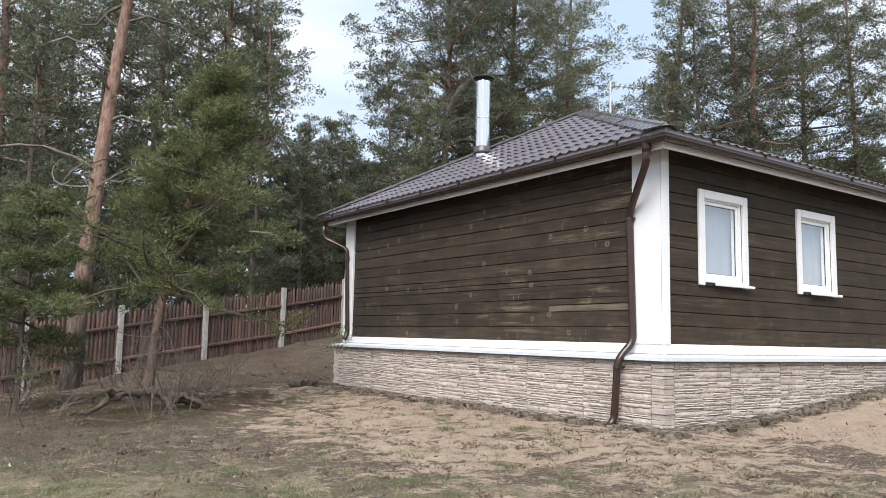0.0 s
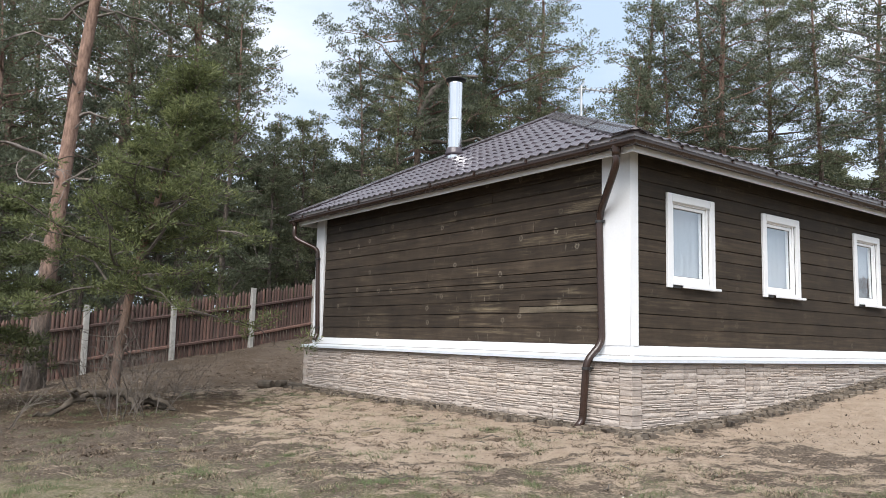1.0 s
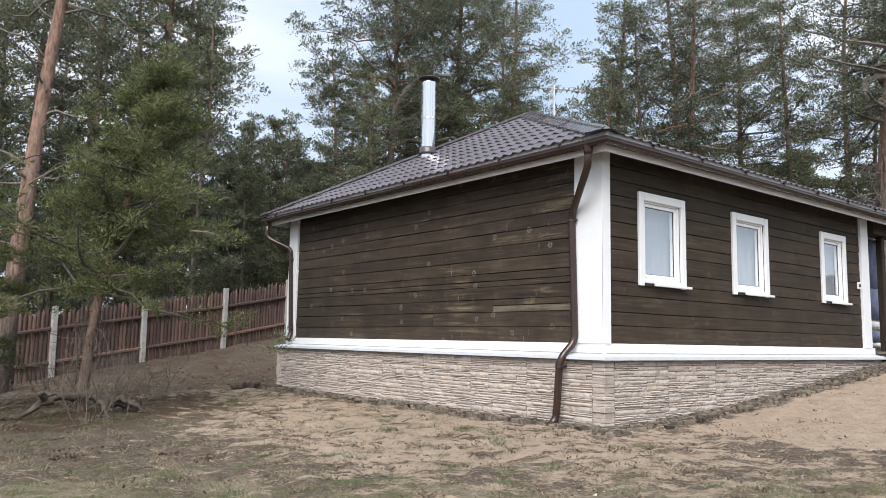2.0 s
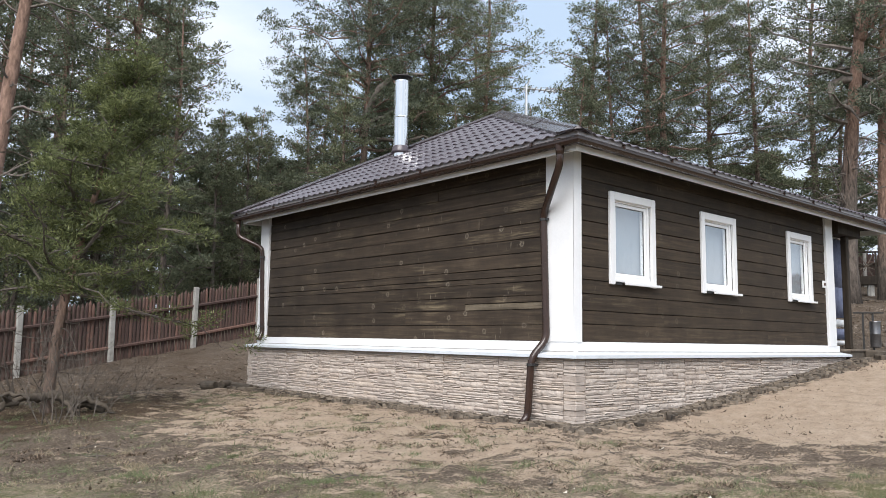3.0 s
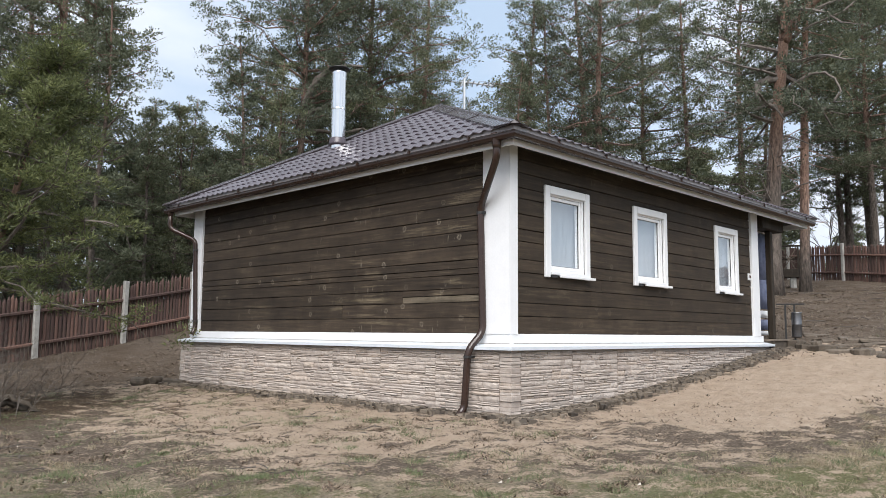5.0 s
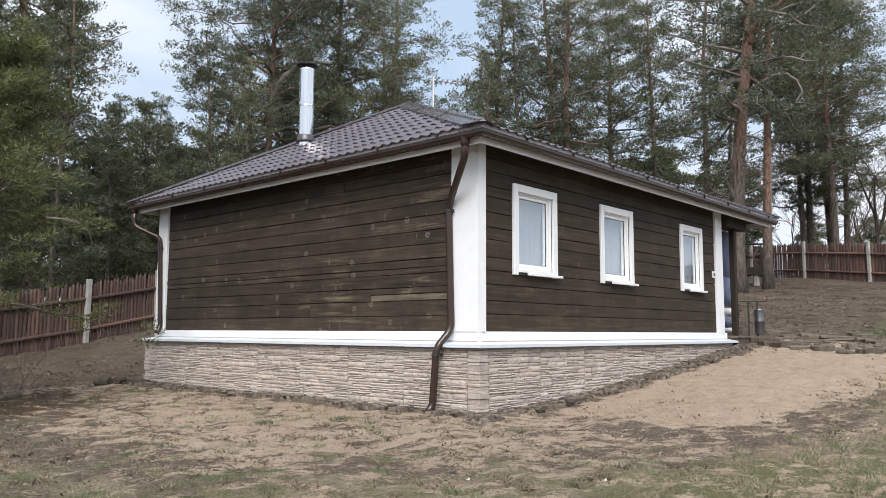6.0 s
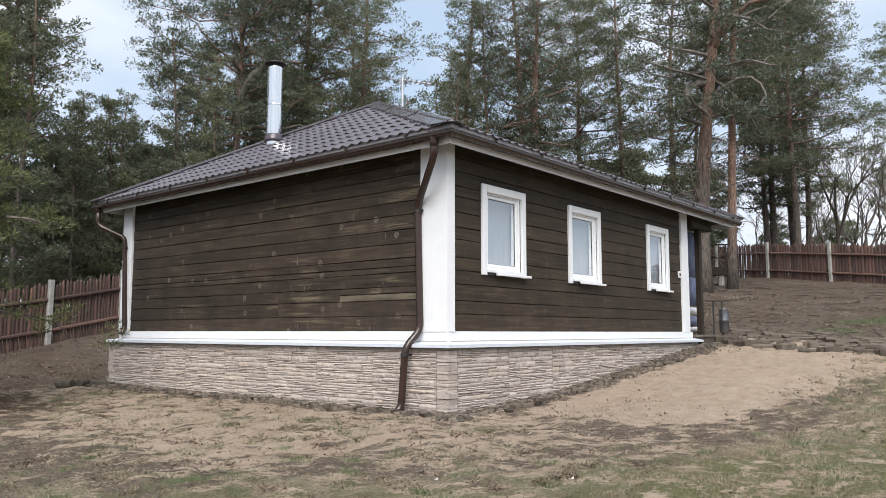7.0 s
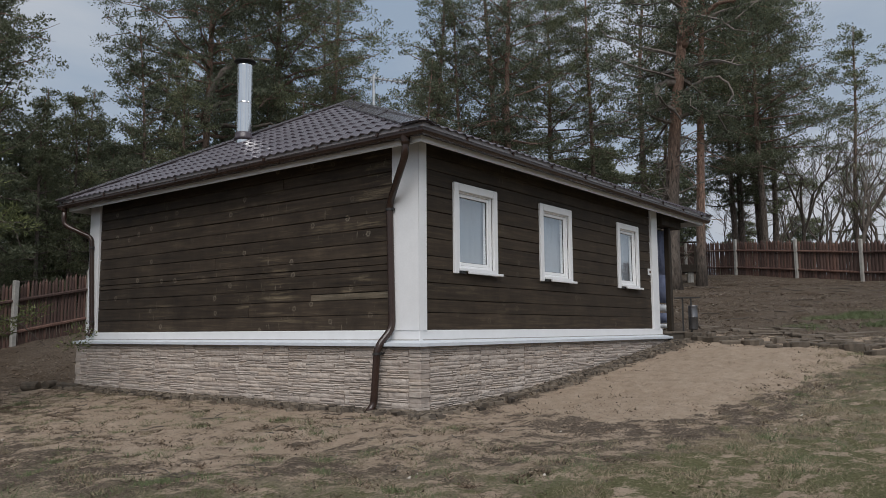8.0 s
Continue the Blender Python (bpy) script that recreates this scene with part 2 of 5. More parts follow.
def ground_material():
    """Dry sand near the house, brown needle litter and thin turf elsewhere, mixed by two painted-in spreads of the ground."""
    m, n, l, b = material("sandy_ground_with_needle_litter")
    c = n.new("ShaderNodeTexCoord").outputs["Object"]
    spread = n.new("ShaderNodeAttribute")
    spread.attribute_name = "sand"
    turf = n.new("ShaderNodeAttribute")
    turf.attribute_name = "turf"
    fine, mid, big = noise_node(n, l, c, 42, 7, 0.7), noise_node(n, l, c, 5.5, 6, 0.65), noise_node(n, l, c, 1.5, 5, 0.6)
    turned = n.new("ShaderNodeVectorRotate")
    turned.rotation_type = "Z_AXIS"
    turned.inputs["Angle"].default_value = radians(38)
    l.new(c, turned.inputs["Vector"])
    drawn = n.new("ShaderNodeVectorMath")
    drawn.operation = "MULTIPLY"
    drawn.inputs[1].default_value = (1.3, 2.0, 1.0)
    l.new(turned.outputs[0], drawn.inputs[0])
    streaks = noise_node(n, l, drawn.outputs[0], 2.4, 9, 0.72)
    grain = noise_node(n, l, c, 160, 4, 0.8)
    sand = ramp(n, l, mid, [(0.3, (0.30, 0.229, 0.167)), (0.7, (0.425, 0.340, 0.261))])
    sand = mix(n, l, 0.5, sand, ramp(n, l, grain, [(0.3, grey(0.75)), (0.7, grey(1.15))]), "MULTIPLY")
    clod = ramp(n, l, noise_node(n, l, c, 24, 5, 0.7), [(0.58, grey(0)), (0.67, grey(0.75))])
    sand = mix(n, l, clod, sand, (0.17, 0.12, 0.08))
    litter = ramp(n, l, fine, [(0.28, (0.038, 0.030, 0.023)), (0.5, (0.108, 0.085, 0.066)), (0.72, (0.235, 0.192, 0.150))])
    litter = mix(n, l, 0.7, litter, ramp(n, l, mid, [(0.3, grey(0.72)), (0.7, grey(1.3))]), "MULTIPLY")
    litter = mix(n, l, ramp(n, l, noise_node(n, l, stretched(n, l, (1.6, 1.0, 1)), 7.5, 6, 0.7), [(0.52, grey(0)), (0.68, grey(1))]), litter, mix(n, l, maths(n, l, "MINIMUM", maths(n, l, "MULTIPLY", spread.outputs["Fac"], 1.9), 0.65), litter, (0.235, 0.185, 0.135)))
    needles = n.new("ShaderNodeAttribute")
    needles.attribute_name = "needles"
    rusty = ramp(n, l, fine, [(0.28, (0.026, 0.019, 0.013)), (0.5, (0.070, 0.050, 0.034)), (0.72, (0.150, 0.115, 0.082))])
    litter = mix(n, l, ramp(n, l, maths(n, l, "ADD", needles.outputs["Fac"], maths(n, l, "MULTIPLY", maths(n, l, "SUBTRACT", big, 0.5), 1.2)), [(0.3, grey(0)), (0.7, grey(1))]), litter, rusty)
    green = ramp(n, l, fine, [(0.3, (0.045, 0.052, 0.018)), (0.7, (0.14, 0.145, 0.062))])
    straw = ramp(n, l, fine, [(0.3, (0.13, 0.108, 0.074)), (0.7, (0.37, 0.315, 0.225))])
    ground = mix(n, l, ramp(n, l, maths(n, l, "ADD", turf.outputs["Fac"], maths(n, l, "MULTIPLY", maths(n, l, "SUBTRACT", big, 0.5), 1.6)), [(0.45, grey(0)), (0.75, grey(0.75))]), litter, straw)
    ground = mix(n, l, ramp(n, l, maths(n, l, "ADD", turf.outputs["Fac"], maths(n, l, "MULTIPLY", maths(n, l, "SUBTRACT", mid, 0.5), 1.8)), [(0.52, grey(0)), (0.85, grey(0.75))]), ground, green)
    k = maths(n, l, "ADD", spread.outputs["Fac"], maths(n, l, "MULTIPLY", maths(n, l, "SUBTRACT", streaks, 0.5), 1.9))
    k = maths(n, l, "ADD", k, maths(n, l, "MULTIPLY", maths(n, l, "SUBTRACT", fine, 0.5), 0.6))
    l.new(mix(n, l, ramp(n, l, k, [(0.45, grey(0)), (0.60, grey(1))]), ground, sand), b.inputs["Base Color"])
    b.inputs["Roughness"].default_value = 0.97
    b.inputs["Specular IOR Level"].default_value = 0.1
    bump(n, l, b, maths(n, l, "ADD", fine, maths(n, l, "MULTIPLY", mid, 2.2)), 0.9, 0.04)
    return m


GROUND = ground_material()


# ---------------------------------------------------------------- mesh helpers
def mesh_of(name, verts, faces, mat, smooth=False):
    me = bpy.data.meshes.new(name)
    me.from_pydata([tuple(map(float, v)) for v in verts], [], faces)
    me.materials.append(mat)
    if smooth:
        me.polygons.foreach_set("use_smooth", [True] * len(me.polygons))
    me.update()
    return me


def fast_mesh(name, verts, tris, mat):
    """Triangles from arrays."""
    me = bpy.data.meshes.new(name)
    me.vertices.add(len(verts))
    me.vertices.foreach_set("co", np.asarray(verts, np.float32).ravel())
    me.loops.add(tris.size)
    me.loops.foreach_set("vertex_index", np.asarray(tris, np.int32).ravel())
    me.polygons.add(len(tris))
    me.polygons.foreach_set("loop_start", np.arange(0, tris.size, 3, dtype=np.int32))
    me.materials.append(mat)
    me.update(calc_edges=True)
    return me


def under(name, me, parent, label="", kind=""):
    ob = new(name, me)
    ob.parent = parent
    return tagged(ob, label, kind=kind)


def part(name, bm, mat, parent, label="", smooth=False):
    me = bpy.data.meshes.new(name)
    bm.to_mesh(me)
    bm.free()
    me.materials.append(mat)
    if smooth:
        me.polygons.foreach_set("use_smooth", [True] * len(me.polygons))
    return under(name, me, parent, label)


def box(bm, lo, hi, m=None):
    """A box between two corners, added to bm."""
    c = [(lo[i] + hi[i]) / 2 for i in range(3)]
    s = [max(hi[i] - lo[i], 1e-4) for i in range(3)]
    mat = Matrix.Translation(c) @ Matrix.Diagonal((*s, 1))
    return bmesh.ops.create_cube(bm, size=1, matrix=m @ mat if m else mat)["verts"]


def boxes(*pairs, bevel=0.0):
    bm = bmesh.new()
    for lo, hi in pairs:
        box(bm, lo, hi)
    if bevel:
        bmesh.ops.bevel(bm, geom=bm.edges[:], offset=bevel, segments=1, affect="EDGES")
    return bm


def tube(bm, pts, radii, sides=10, cap=True):
    """A tube of varying radius along points."""
    pts = [Vector(p) for p in pts]
    rings = []
    ref = Vector((0.31, 0.95, 0.1)).normalized()
    for i, p in enumerate(pts):
        d = (pts[min(i + 1, len(pts) - 1)] - pts[max(i - 1, 0)]).normalized()
        a = d.cross(ref)
        if a.length < 0.15:
            a = d.cross(Vector((1, 0, 0)))
        a.normalize()
        b = d.cross(a).normalized()
        rings.append([bm.verts.new(p + (a * math.cos(k) + b * math.sin(k)) * radii[i]) for k in [2 * math.pi * j / sides for j in range(sides)]])
    for r, s in zip(rings, rings[1:]):
        for j in range(sides):
            bm.faces.new((r[j], r[(j + 1) % sides], s[(j + 1) % sides], s[j]))
    if cap:
        bm.faces.new(rings[0][::-1])
        bm.faces.new(rings[-1])
    return bm


def rounded(pts, r=0.07, n=5):
    """The points of a bent pipe: corners turned into short arcs."""
    pts = [Vector(p) for p in pts]
    out = [pts[0]]
    for a, b, c in zip(pts, pts[1:], pts[2:]):
        u, w = (a - b), (c - b)
        k = min(r, u.length * 0.45, w.length * 0.45)
        p, q = b + u.normalized() * k, b + w.normalized() * k
        for i in range(n + 1):
            t = i / n
            out.append(p * (1 - t) ** 2 + b * 2 * t * (1 - t) + q * t * t)
    return out + [pts[-1]]


# ---------------------------------------------------------------- ground
def smooth(a, lo, hi):
    t = np.clip((a - lo) / (hi - lo), 0, 1)
    return t * t * (3 - 2 * t)


def ground_z(x, y):
    """The lie of the land: a gentle rise past the house, a bank behind it, a fall towards the viewer."""
    x, y = np.asarray(x, float), np.asarray(y, float)
    xc = np.minimum(x, 31.0)
    rise = np.where(xc > 8, 0.737 + 0.105 * (xc - 8), np.where(xc > 0, 0.118 * (np.sqrt(np.minimum(xc, 8) ** 2 + 4) - 2), 0.05 * np.maximum(xc, -14)))
    back = smooth(y, 8.5, 14.8)
    rise = rise * (1 - back) + back * np.where(x > 9, np.maximum(rise, 1.78), 0.27 + 0.168 * np.clip(x, -9, 9))
    fall = 0.03 * np.clip(y, -14, 0)
    mound = 0.065 * np.clip(y, 0, 8) * smooth(x, 8, 20)
    return rise + fall + mound


def near_noise(x, y):
    return 0.022 * np.sin(1.9 * x + 1.3 * y + 2 * np.sin(0.7 * y)) * np.sin(1.1 * x - 2.3 * y) + 0.012 * np.sin(5.1 * x + 3 * np.sin(2.1 * y)) * np.sin(4.3 * y)


def bumps(x, y):
    return near_noise(x, y) * smooth(np.hypot(x - 4, y - 4), 5.0, 7.0) + 0.35 * near_noise(x, y)


def soil_z(x, y):
    return float(ground_z(x, y) + bumps(x, y))


def build_ground():
    def axis(lo, hi, step):
        core = np.arange(lo, hi + step / 2, step)
        out = [hi]
        k = step
        while out[-1] < 900:
            k *= 1.16
            out.append(out[-1] + k)
        low = [lo]
        k = step
        while low[-1] > -900:
            k *= 1.16
            low.append(low[-1] - k)
        return np.concatenate([low[:0:-1], core, out[1:]])
    xs, ys = axis(-7, 12, 0.1), axis(-6, 14, 0.1)
    X, Y = np.meshgrid(xs, ys, indexing="ij")
    Z = ground_z(X, Y) + bumps(X, Y)
    # a heap of loose sand along the window side
    Z += 0.05 * np.exp(-((X - 4.5) / 2.2) ** 2 - ((Y + 1.6) / 0.7) ** 2)
    Z += 0.013 * np.sin(9.1 * X + 2.1 * np.sin(3.3 * Y)) * np.sin(7.7 * Y + 1.7 * np.sin(4.1 * X)) * smooth(np.hypot(X, Y), 14, 9)
    Z += 0.012 * np.sin(3.7 * X + 1.9 * np.sin(2.3 * Y)) * np.sin(4.9 * Y + 2.3 * np.sin(1.7 * X)) * smooth(np.hypot(X - 4, Y + 1.5), 6, 3)
    Z += np.random.default_rng(3).normal(size=X.shape) * 0.007 * smooth(np.hypot(X, Y), 13, 9)
    nx, ny = X.shape
    v = np.stack([X.ravel(), Y.ravel(), Z.ravel()], 1)
    i = np.arange(nx * ny).reshape(nx, ny)
    a, b, c, d = i[:-1, :-1].ravel(), i[1:, :-1].ravel(), i[1:, 1:].ravel(), i[:-1, 1:].ravel()
    me = fast_mesh("ground", v, np.concatenate([np.stack([a, b, c], 1), np.stack([a, c, d], 1)]), GROUND)
    me.polygons.foreach_set("use_smooth", [True] * len(me.polygons))
    x, y = X.ravel(), Y.ravel()
    heap = smooth(-y, 0.15, 0.6) * smooth(-y - 0.22 * np.clip(x, 0, 8), 2.9, 1.5) * smooth(x, -0.6, 1.8) * smooth(x, 10.2, 7.2)
    side = smooth(-x, 0.1, 0.5) * smooth(-x, 5.6, 2.2) * smooth(y, -2.2, 0.2) * smooth(y, 10.5, 7.5)
    front = 0.6 * smooth(np.hypot(x + 0.7, y + 0.5), 3.6, 0.7)
    sand = np.maximum.reduce([heap * 0.98, side * 0.68, front, 0.45 * smooth(np.hypot(x + 1, y + 1), 12, 4) * (1 - 0.25 * smooth(-x, 3.0, 4.8) * smooth(y, -3.0, -0.5))])
    turf = 0.70 * smooth(-(x + y), 2.4, 4.6) * smooth(-(x + y), 16, 9) + 0.68 * smooth(-y, 2.2, 4.0) * smooth(x, -3.5, -1)
    sand = np.maximum(sand, 0.5 * smooth(np.hypot((x - 8.4) / 1.1, (y + 2.0) / 1.4), 1.4, 0.4))
    # thick beds of fallen needles under the young pine, along the fence and on the bank
    bed = 0.9 * smooth(np.hypot((x + 3.2) / 1.2, (y - 6.6) / 1.3), 2.3, 0.7) + 0.38 * smooth(-x, 2.5, 4.5) * smooth(y, 0.5, 3.0) * smooth(y, 16, 12) + 0.5 * smooth(y, 8.0, 9.5) * smooth(x, 4, 1) + 0.42 * smooth(x, 9.8, 11.5) * smooth(y, -9, -4)
    sand = sand * (1 - 0.5 * np.clip(bed, 0, 1))
    for key, val in (("sand", sand), ("turf", turf), ("needles", bed)):
        me.attributes.new(key, "FLOAT", "POINT").data.foreach_set("value", val.astype(np.float32))
    tagged(new("ground", me), "dry pale sand with brown pine litter and thin grass", "ground", kind="structure")


build_ground()


# ---------------------------------------------------------------- house
D, LA, LB = 0.194, 7.874, 7.52          # wall set back from the ledge; plinth lengths
WALL_LO, WALL_HI = 0.93, 3.17
EAVE, EAVE_Z = -0.24, 3.235
RIDGE_X, RIDGE_Y, RIDGE_Z, FAR_X = 2.80, 3.937, 4.98, 9.31
house = tagged(new("house"), "single-storey brown log-board house with white corner trim and stone plinth", "house")

# walls: a closed dark core, with openings left for the windows on the long side
WINDOWS = [(0.864, 1.838), (2.972, 3.943), (5.612, 6.503)]
WIN_LO, WIN_HI = 1.70, 2.70
core = D + 0.03


def long_wall():
    bm = bmesh.new()
    xs = [core]
    for a, b in WINDOWS:
        xs += [a + 0.1, b - 0.1]
    xs.append(7.39)
    for i in range(0, len(xs), 2):
        box(bm, (xs[i], core, 0.76), (xs[i + 1], core + 0.2, WALL_HI))
    for a, b in WINDOWS:
        box(bm, (a + 0.1, core, 0.76), (b - 0.1, core + 0.2, WIN_LO))
        box(bm, (a + 0.1, core, WIN_HI), (b - 0.1, core + 0.2, WALL_HI))
    return bm


wall_long = part("wall", long_wall(), WOOD_B, house)
wall_short = part("wall", boxes(((core, core + 0.2, 0.76), (core + 0.2, LA - core, WALL_HI))), WOOD_A, house)
part("wall", boxes(((core + 0.2, LA - core - 0.2, 0.76), (7.39, LA - core, WALL_HI))), WOOD_B, house)
part("wall", boxes(((7.19, core + 0.2, 0.76), (7.39, LA - core - 0.2, WALL_HI))), WOOD_A, house)
part("ceiling", boxes(((core, core, WALL_HI), (7.39, LA - core, WALL_HI + 0.05))), UNLIT_BLACK, house)
part("floor", boxes(((core + 0.2, core + 0.2, 0.76), (7.19, LA - core - 0.2, 0.82))), UNLIT_BLACK, house)


def board(along, a, b, lo, hi, face, parent, mat, thick=0.034):
    """One clapboard with a chamfered lower lip; it leans a little and its edge wanders."""
    r = random.uniform(-0.003, 0.003)
    prof = [(0.0, lo + 0.002), (-thick + 0.005 + r, lo + 0.002), (-thick + r, lo + 0.007), (-thick + 0.003 + r, hi - 0.006), (-0.014, hi - 0.001), (0.0, hi - 0.001)]
    n, verts, faces = max(2, int((b - a) / 0.45) + 1), [], []
    ph, am = random.uniform(0, 9), random.uniform(0.001, 0.0035)
    for i in range(n):
        s = a + (b - a) * i / (n - 1)
        for d, z in prof:
            z += am * math.sin(1.7 * s + ph) + 0.6 * am * math.sin(6.1 * s + 2 * ph)
            verts.append((face + d, s, z) if along == "y" else (s, face + d, z))
    k = len(prof)
    for i in range(n - 1):
        for j in range(k):
            faces.append((i * k + j, i * k + (j + 1) % k, (i + 1) * k + (j + 1) % k, (i + 1) * k + j))
    faces += [tuple(range(k)), tuple(range((n - 1) * k, n * k))[::-1]]
    return under("plank", mesh_of("plank", verts, faces, mat), parent)


LEVELS = (WALL_LO, 1.125, 1.318, 1.484, 1.656, 1.835, 2.015, 2.189, 2.371, 2.535, 2.70, 2.865, 3.02, WALL_HI)


def rows_of_planks():
    rng = random.Random(4)
    joints = {1: [3.3], 2: [2.02], 5: [4.1], 8: [1.75], 10: [5.2], 11: [2.6]}
    for i, (lo, hi) in enumerate(zip(LEVELS, LEVELS[1:])):
        cuts = [0.56] + joints.get(i, []) + [7.43]
        for a, b in zip(cuts, cuts[1:]):
            if i == 2 and a < 1:
                # a narrow bleached strip let into the course beside the corner
                board("y", a + 0.002, b - 0.002, lo, lo + 0.085, core, wall_short, WOOD_WORN)
                board("y", a + 0.002, b - 0.002, lo + 0.085, hi, core, wall_short, WOOD_A)
            elif i == 4 and a < 1:
                board("y", a + 0.002, b - 0.002, lo, lo + 0.076, core, wall_short, WOOD_A)
                board("y", a + 0.002, b - 0.002, lo + 0.076, hi, core, wall_short, WOOD_A)
            else:
                board("y", a + 0.002, b - 0.002, lo, hi, core, wall_short, WOOD_A)
        # long side, between the windows
        off = 0.02 * math.sin(i * 2.3)
        spans = [(0.29, 7.085)]
        if hi > WIN_LO and lo < WIN_HI:
            spans, x = [], 0.29
            for a, b in WINDOWS:
                spans.append((x, a + 0.1))
                x = b - 0.1
            spans.append((x, 7.085))
        elif i in (0, 1, 2, 3):
            c = {0: 4.9, 1: 2.05, 2: 1.9, 3: 2.15}[i]
            spans = [(0.29, c), (c, 7.085)]
        for a, b in spans:
            board("x", a + 0.002, b - 0.002, lo + (off if i else 0), hi + (0.02 * math.sin((i + 1) * 2.3) if i < len(LEVELS) - 2 else 0), core, wall_long, WOOD_B)


# white trim
def trim(lo, hi, label="", name="corner_board", bevel=0.006):
    return part(name, boxes((lo, hi), bevel=bevel), WHITE, house, label)


f = D - 0.045
trim((f, f, 0.925), (D + 0.03, 0.57, 3.165), "wide white painted corner board")
trim((f + 0.003, f - 0.003, 0.925), (0.302, D + 0.03, 3.165))
trim((f, 7.41, 0.925), (D + 0.03, LA - D + 0.045, 3.165))
trim((7.075, f, 0.925), (7.365, D + 0.03, 3.165))
trim((D - 0.035, f, 0.80), (D + 0.03, LA - D + 0.04, 0.932), name="base_board")
trim((D + 0.031, D - 0.035, 0.80), (7.49, D + 0.03, 0.932), name="base_board")


part("joint_strip", boxes(((D - 0.040, D - 0.036, 0.811), (D - 0.034, LA - D + 0.04, 0.823))), CONCRETE, house, "thin grey joint above the ledge")
part("joint_strip", boxes(((D - 0.033, D - 0.040, 0.811), (7.49, D - 0.034, 0.823))), CONCRETE, house)


def ledge(a, b, along):
    """Sloped white drip ledge with a folded lip over the plinth."""
    prof = [(D - 0.02, 0.815), (-0.012, 0.782), (-0.012, 0.745), (0.0, 0.745), (0.0, 0.768), (D - 0.02, 0.80)]
    verts, faces = [], []
    for s, end in ((a, -1), (b, 1)):
        for d, z in prof:
            m = d * (1 if end < 0 else -1)
            verts.append((d, s + m, z) if along == "y" else (s + m * (1 if end < 0 else 0), d, z))
    k = len(prof)
    for j in range(k):
        faces.append((j, (j + 1) % k, k + (j + 1) % k, k + j))
    faces += [tuple(range(k)), tuple(range(k, 2 * k))[::-1]]
    under("ledge", mesh_of("ledge", verts, faces, LEDGE_METAL), house, "white sloped metal drip ledge")


ledge(0.0, LA, "y")
ledge(0.0, LB + 0.05, "x")

# windows
def ring(x0, x1, z0, z1, w, y0, y1, bevel=0.005):
    """A rectangular frame of four mitre-free bars."""
    return boxes(((x0, y0, z0), (x0 + w, y1, z1)), ((x1 - w, y0, z0), (x1, y1, z1)), ((x0 + w, y0, z1 - w), (x1 - w, y1, z1)), ((x0 + w, y0, z0), (x1 - w, y1, z0 + w)), bevel=bevel)


def window(x0, x1):
    y0, y1 = D - 0.040, D - 0.002
    w = part("window", ring(x0 + 0.092, x1 - 0.092, WIN_LO - 0.008, WIN_HI + 0.008, 0.045, y1 + 0.002, core + 0.08), PVC, house, "white plastic window in a white wooden casing")
    a, b, lo, hi, s = x0 + 0.139, x1 - 0.139, WIN_LO + 0.039, WIN_HI - 0.039, 0.042
    part("sash", ring(a, b, lo, hi, s, y1 + 0.014, core + 0.07, 0.006), PVC, w)
    part("gasket", ring(a + s + 0.0005, b - s - 0.0005, lo + s + 0.0005, hi - s - 0.0005, 0.006, y1 + 0.03, core + 0.02, 0), BLACK_METAL, w)
    pane = part("pane", boxes(((a + s - 0.004, y1 + 0.034, lo + s - 0.004), (b - s + 0.004, y1 + 0.05, hi - s + 0.004))), GLASS, w, "window pane reflecting the sky")
    pane.visible_shadow = False
    for lo3, hi3 in (((x0, y0, 1.632), (x0 + 0.095, y1, 2.784)), ((x1 - 0.095, y0, 1.632), (x1, y1, 2.784)), ((x0 + 0.0955, y0, 2.682), (x1 - 0.0955, y1, 2.784))):
        part("casing", boxes((lo3, hi3), bevel=0.006), WHITE, w)
    part("sill", boxes(((x0 + 0.097, y0 - 0.012, 1.668), (x1 - 0.097, y1, 1.705)), bevel=0.004), WHITE, w, "white board sill")
    part("sill_board", boxes(((x0 + 0.27, y0 - 0.035, 1.635), (x1 + 0.07, y0 - 0.003, 1.667)), bevel=0.004), WHITE, w, "white sill board longer than the casing")
    # black block put in for the dark gap beneath the sill
    part("sill_gap", boxes(((x0 + 0.12, y0 + 0.01, 1.635), (x0 + 0.26, y1, 1.664))), BLACK_METAL, w)
    bm = bmesh.new()
    n = 40
    pts = [(x0 + 0.05 + (x1 - x0 - 0.1) * i / n, core + 0.105 + 0.002 * math.sin(i * 1.1)) for i in range(n + 1)]
    vs = [[bm.verts.new((x, y + dy, z)) for z in (WIN_LO - 0.05, WIN_HI + 0.05)] for dy in (0, 0.004) for x, y in pts]
    for k in (0, n + 1):
        for i in range(n):
            bm.faces.new((vs[k + i][0], vs[k + i + 1][0], vs[k + i + 1][1], vs[k + i][1]))
    part("curtain", bm, CURTAIN, w, "pale closed curtain behind the pane", True)


for a, b in WINDOWS:
    window(a, b)
part("house_plate", boxes(((6.93, D - 0.03, 1.93), (7.05, D - 0.006, 2.05)), bevel=0.004), WHITE, house, "small white plate beside the corner board")
part("plate_mark", boxes(((6.955, D - 0.033, 1.965), (7.025, D - 0.0305, 2.015))), FENCE, house)


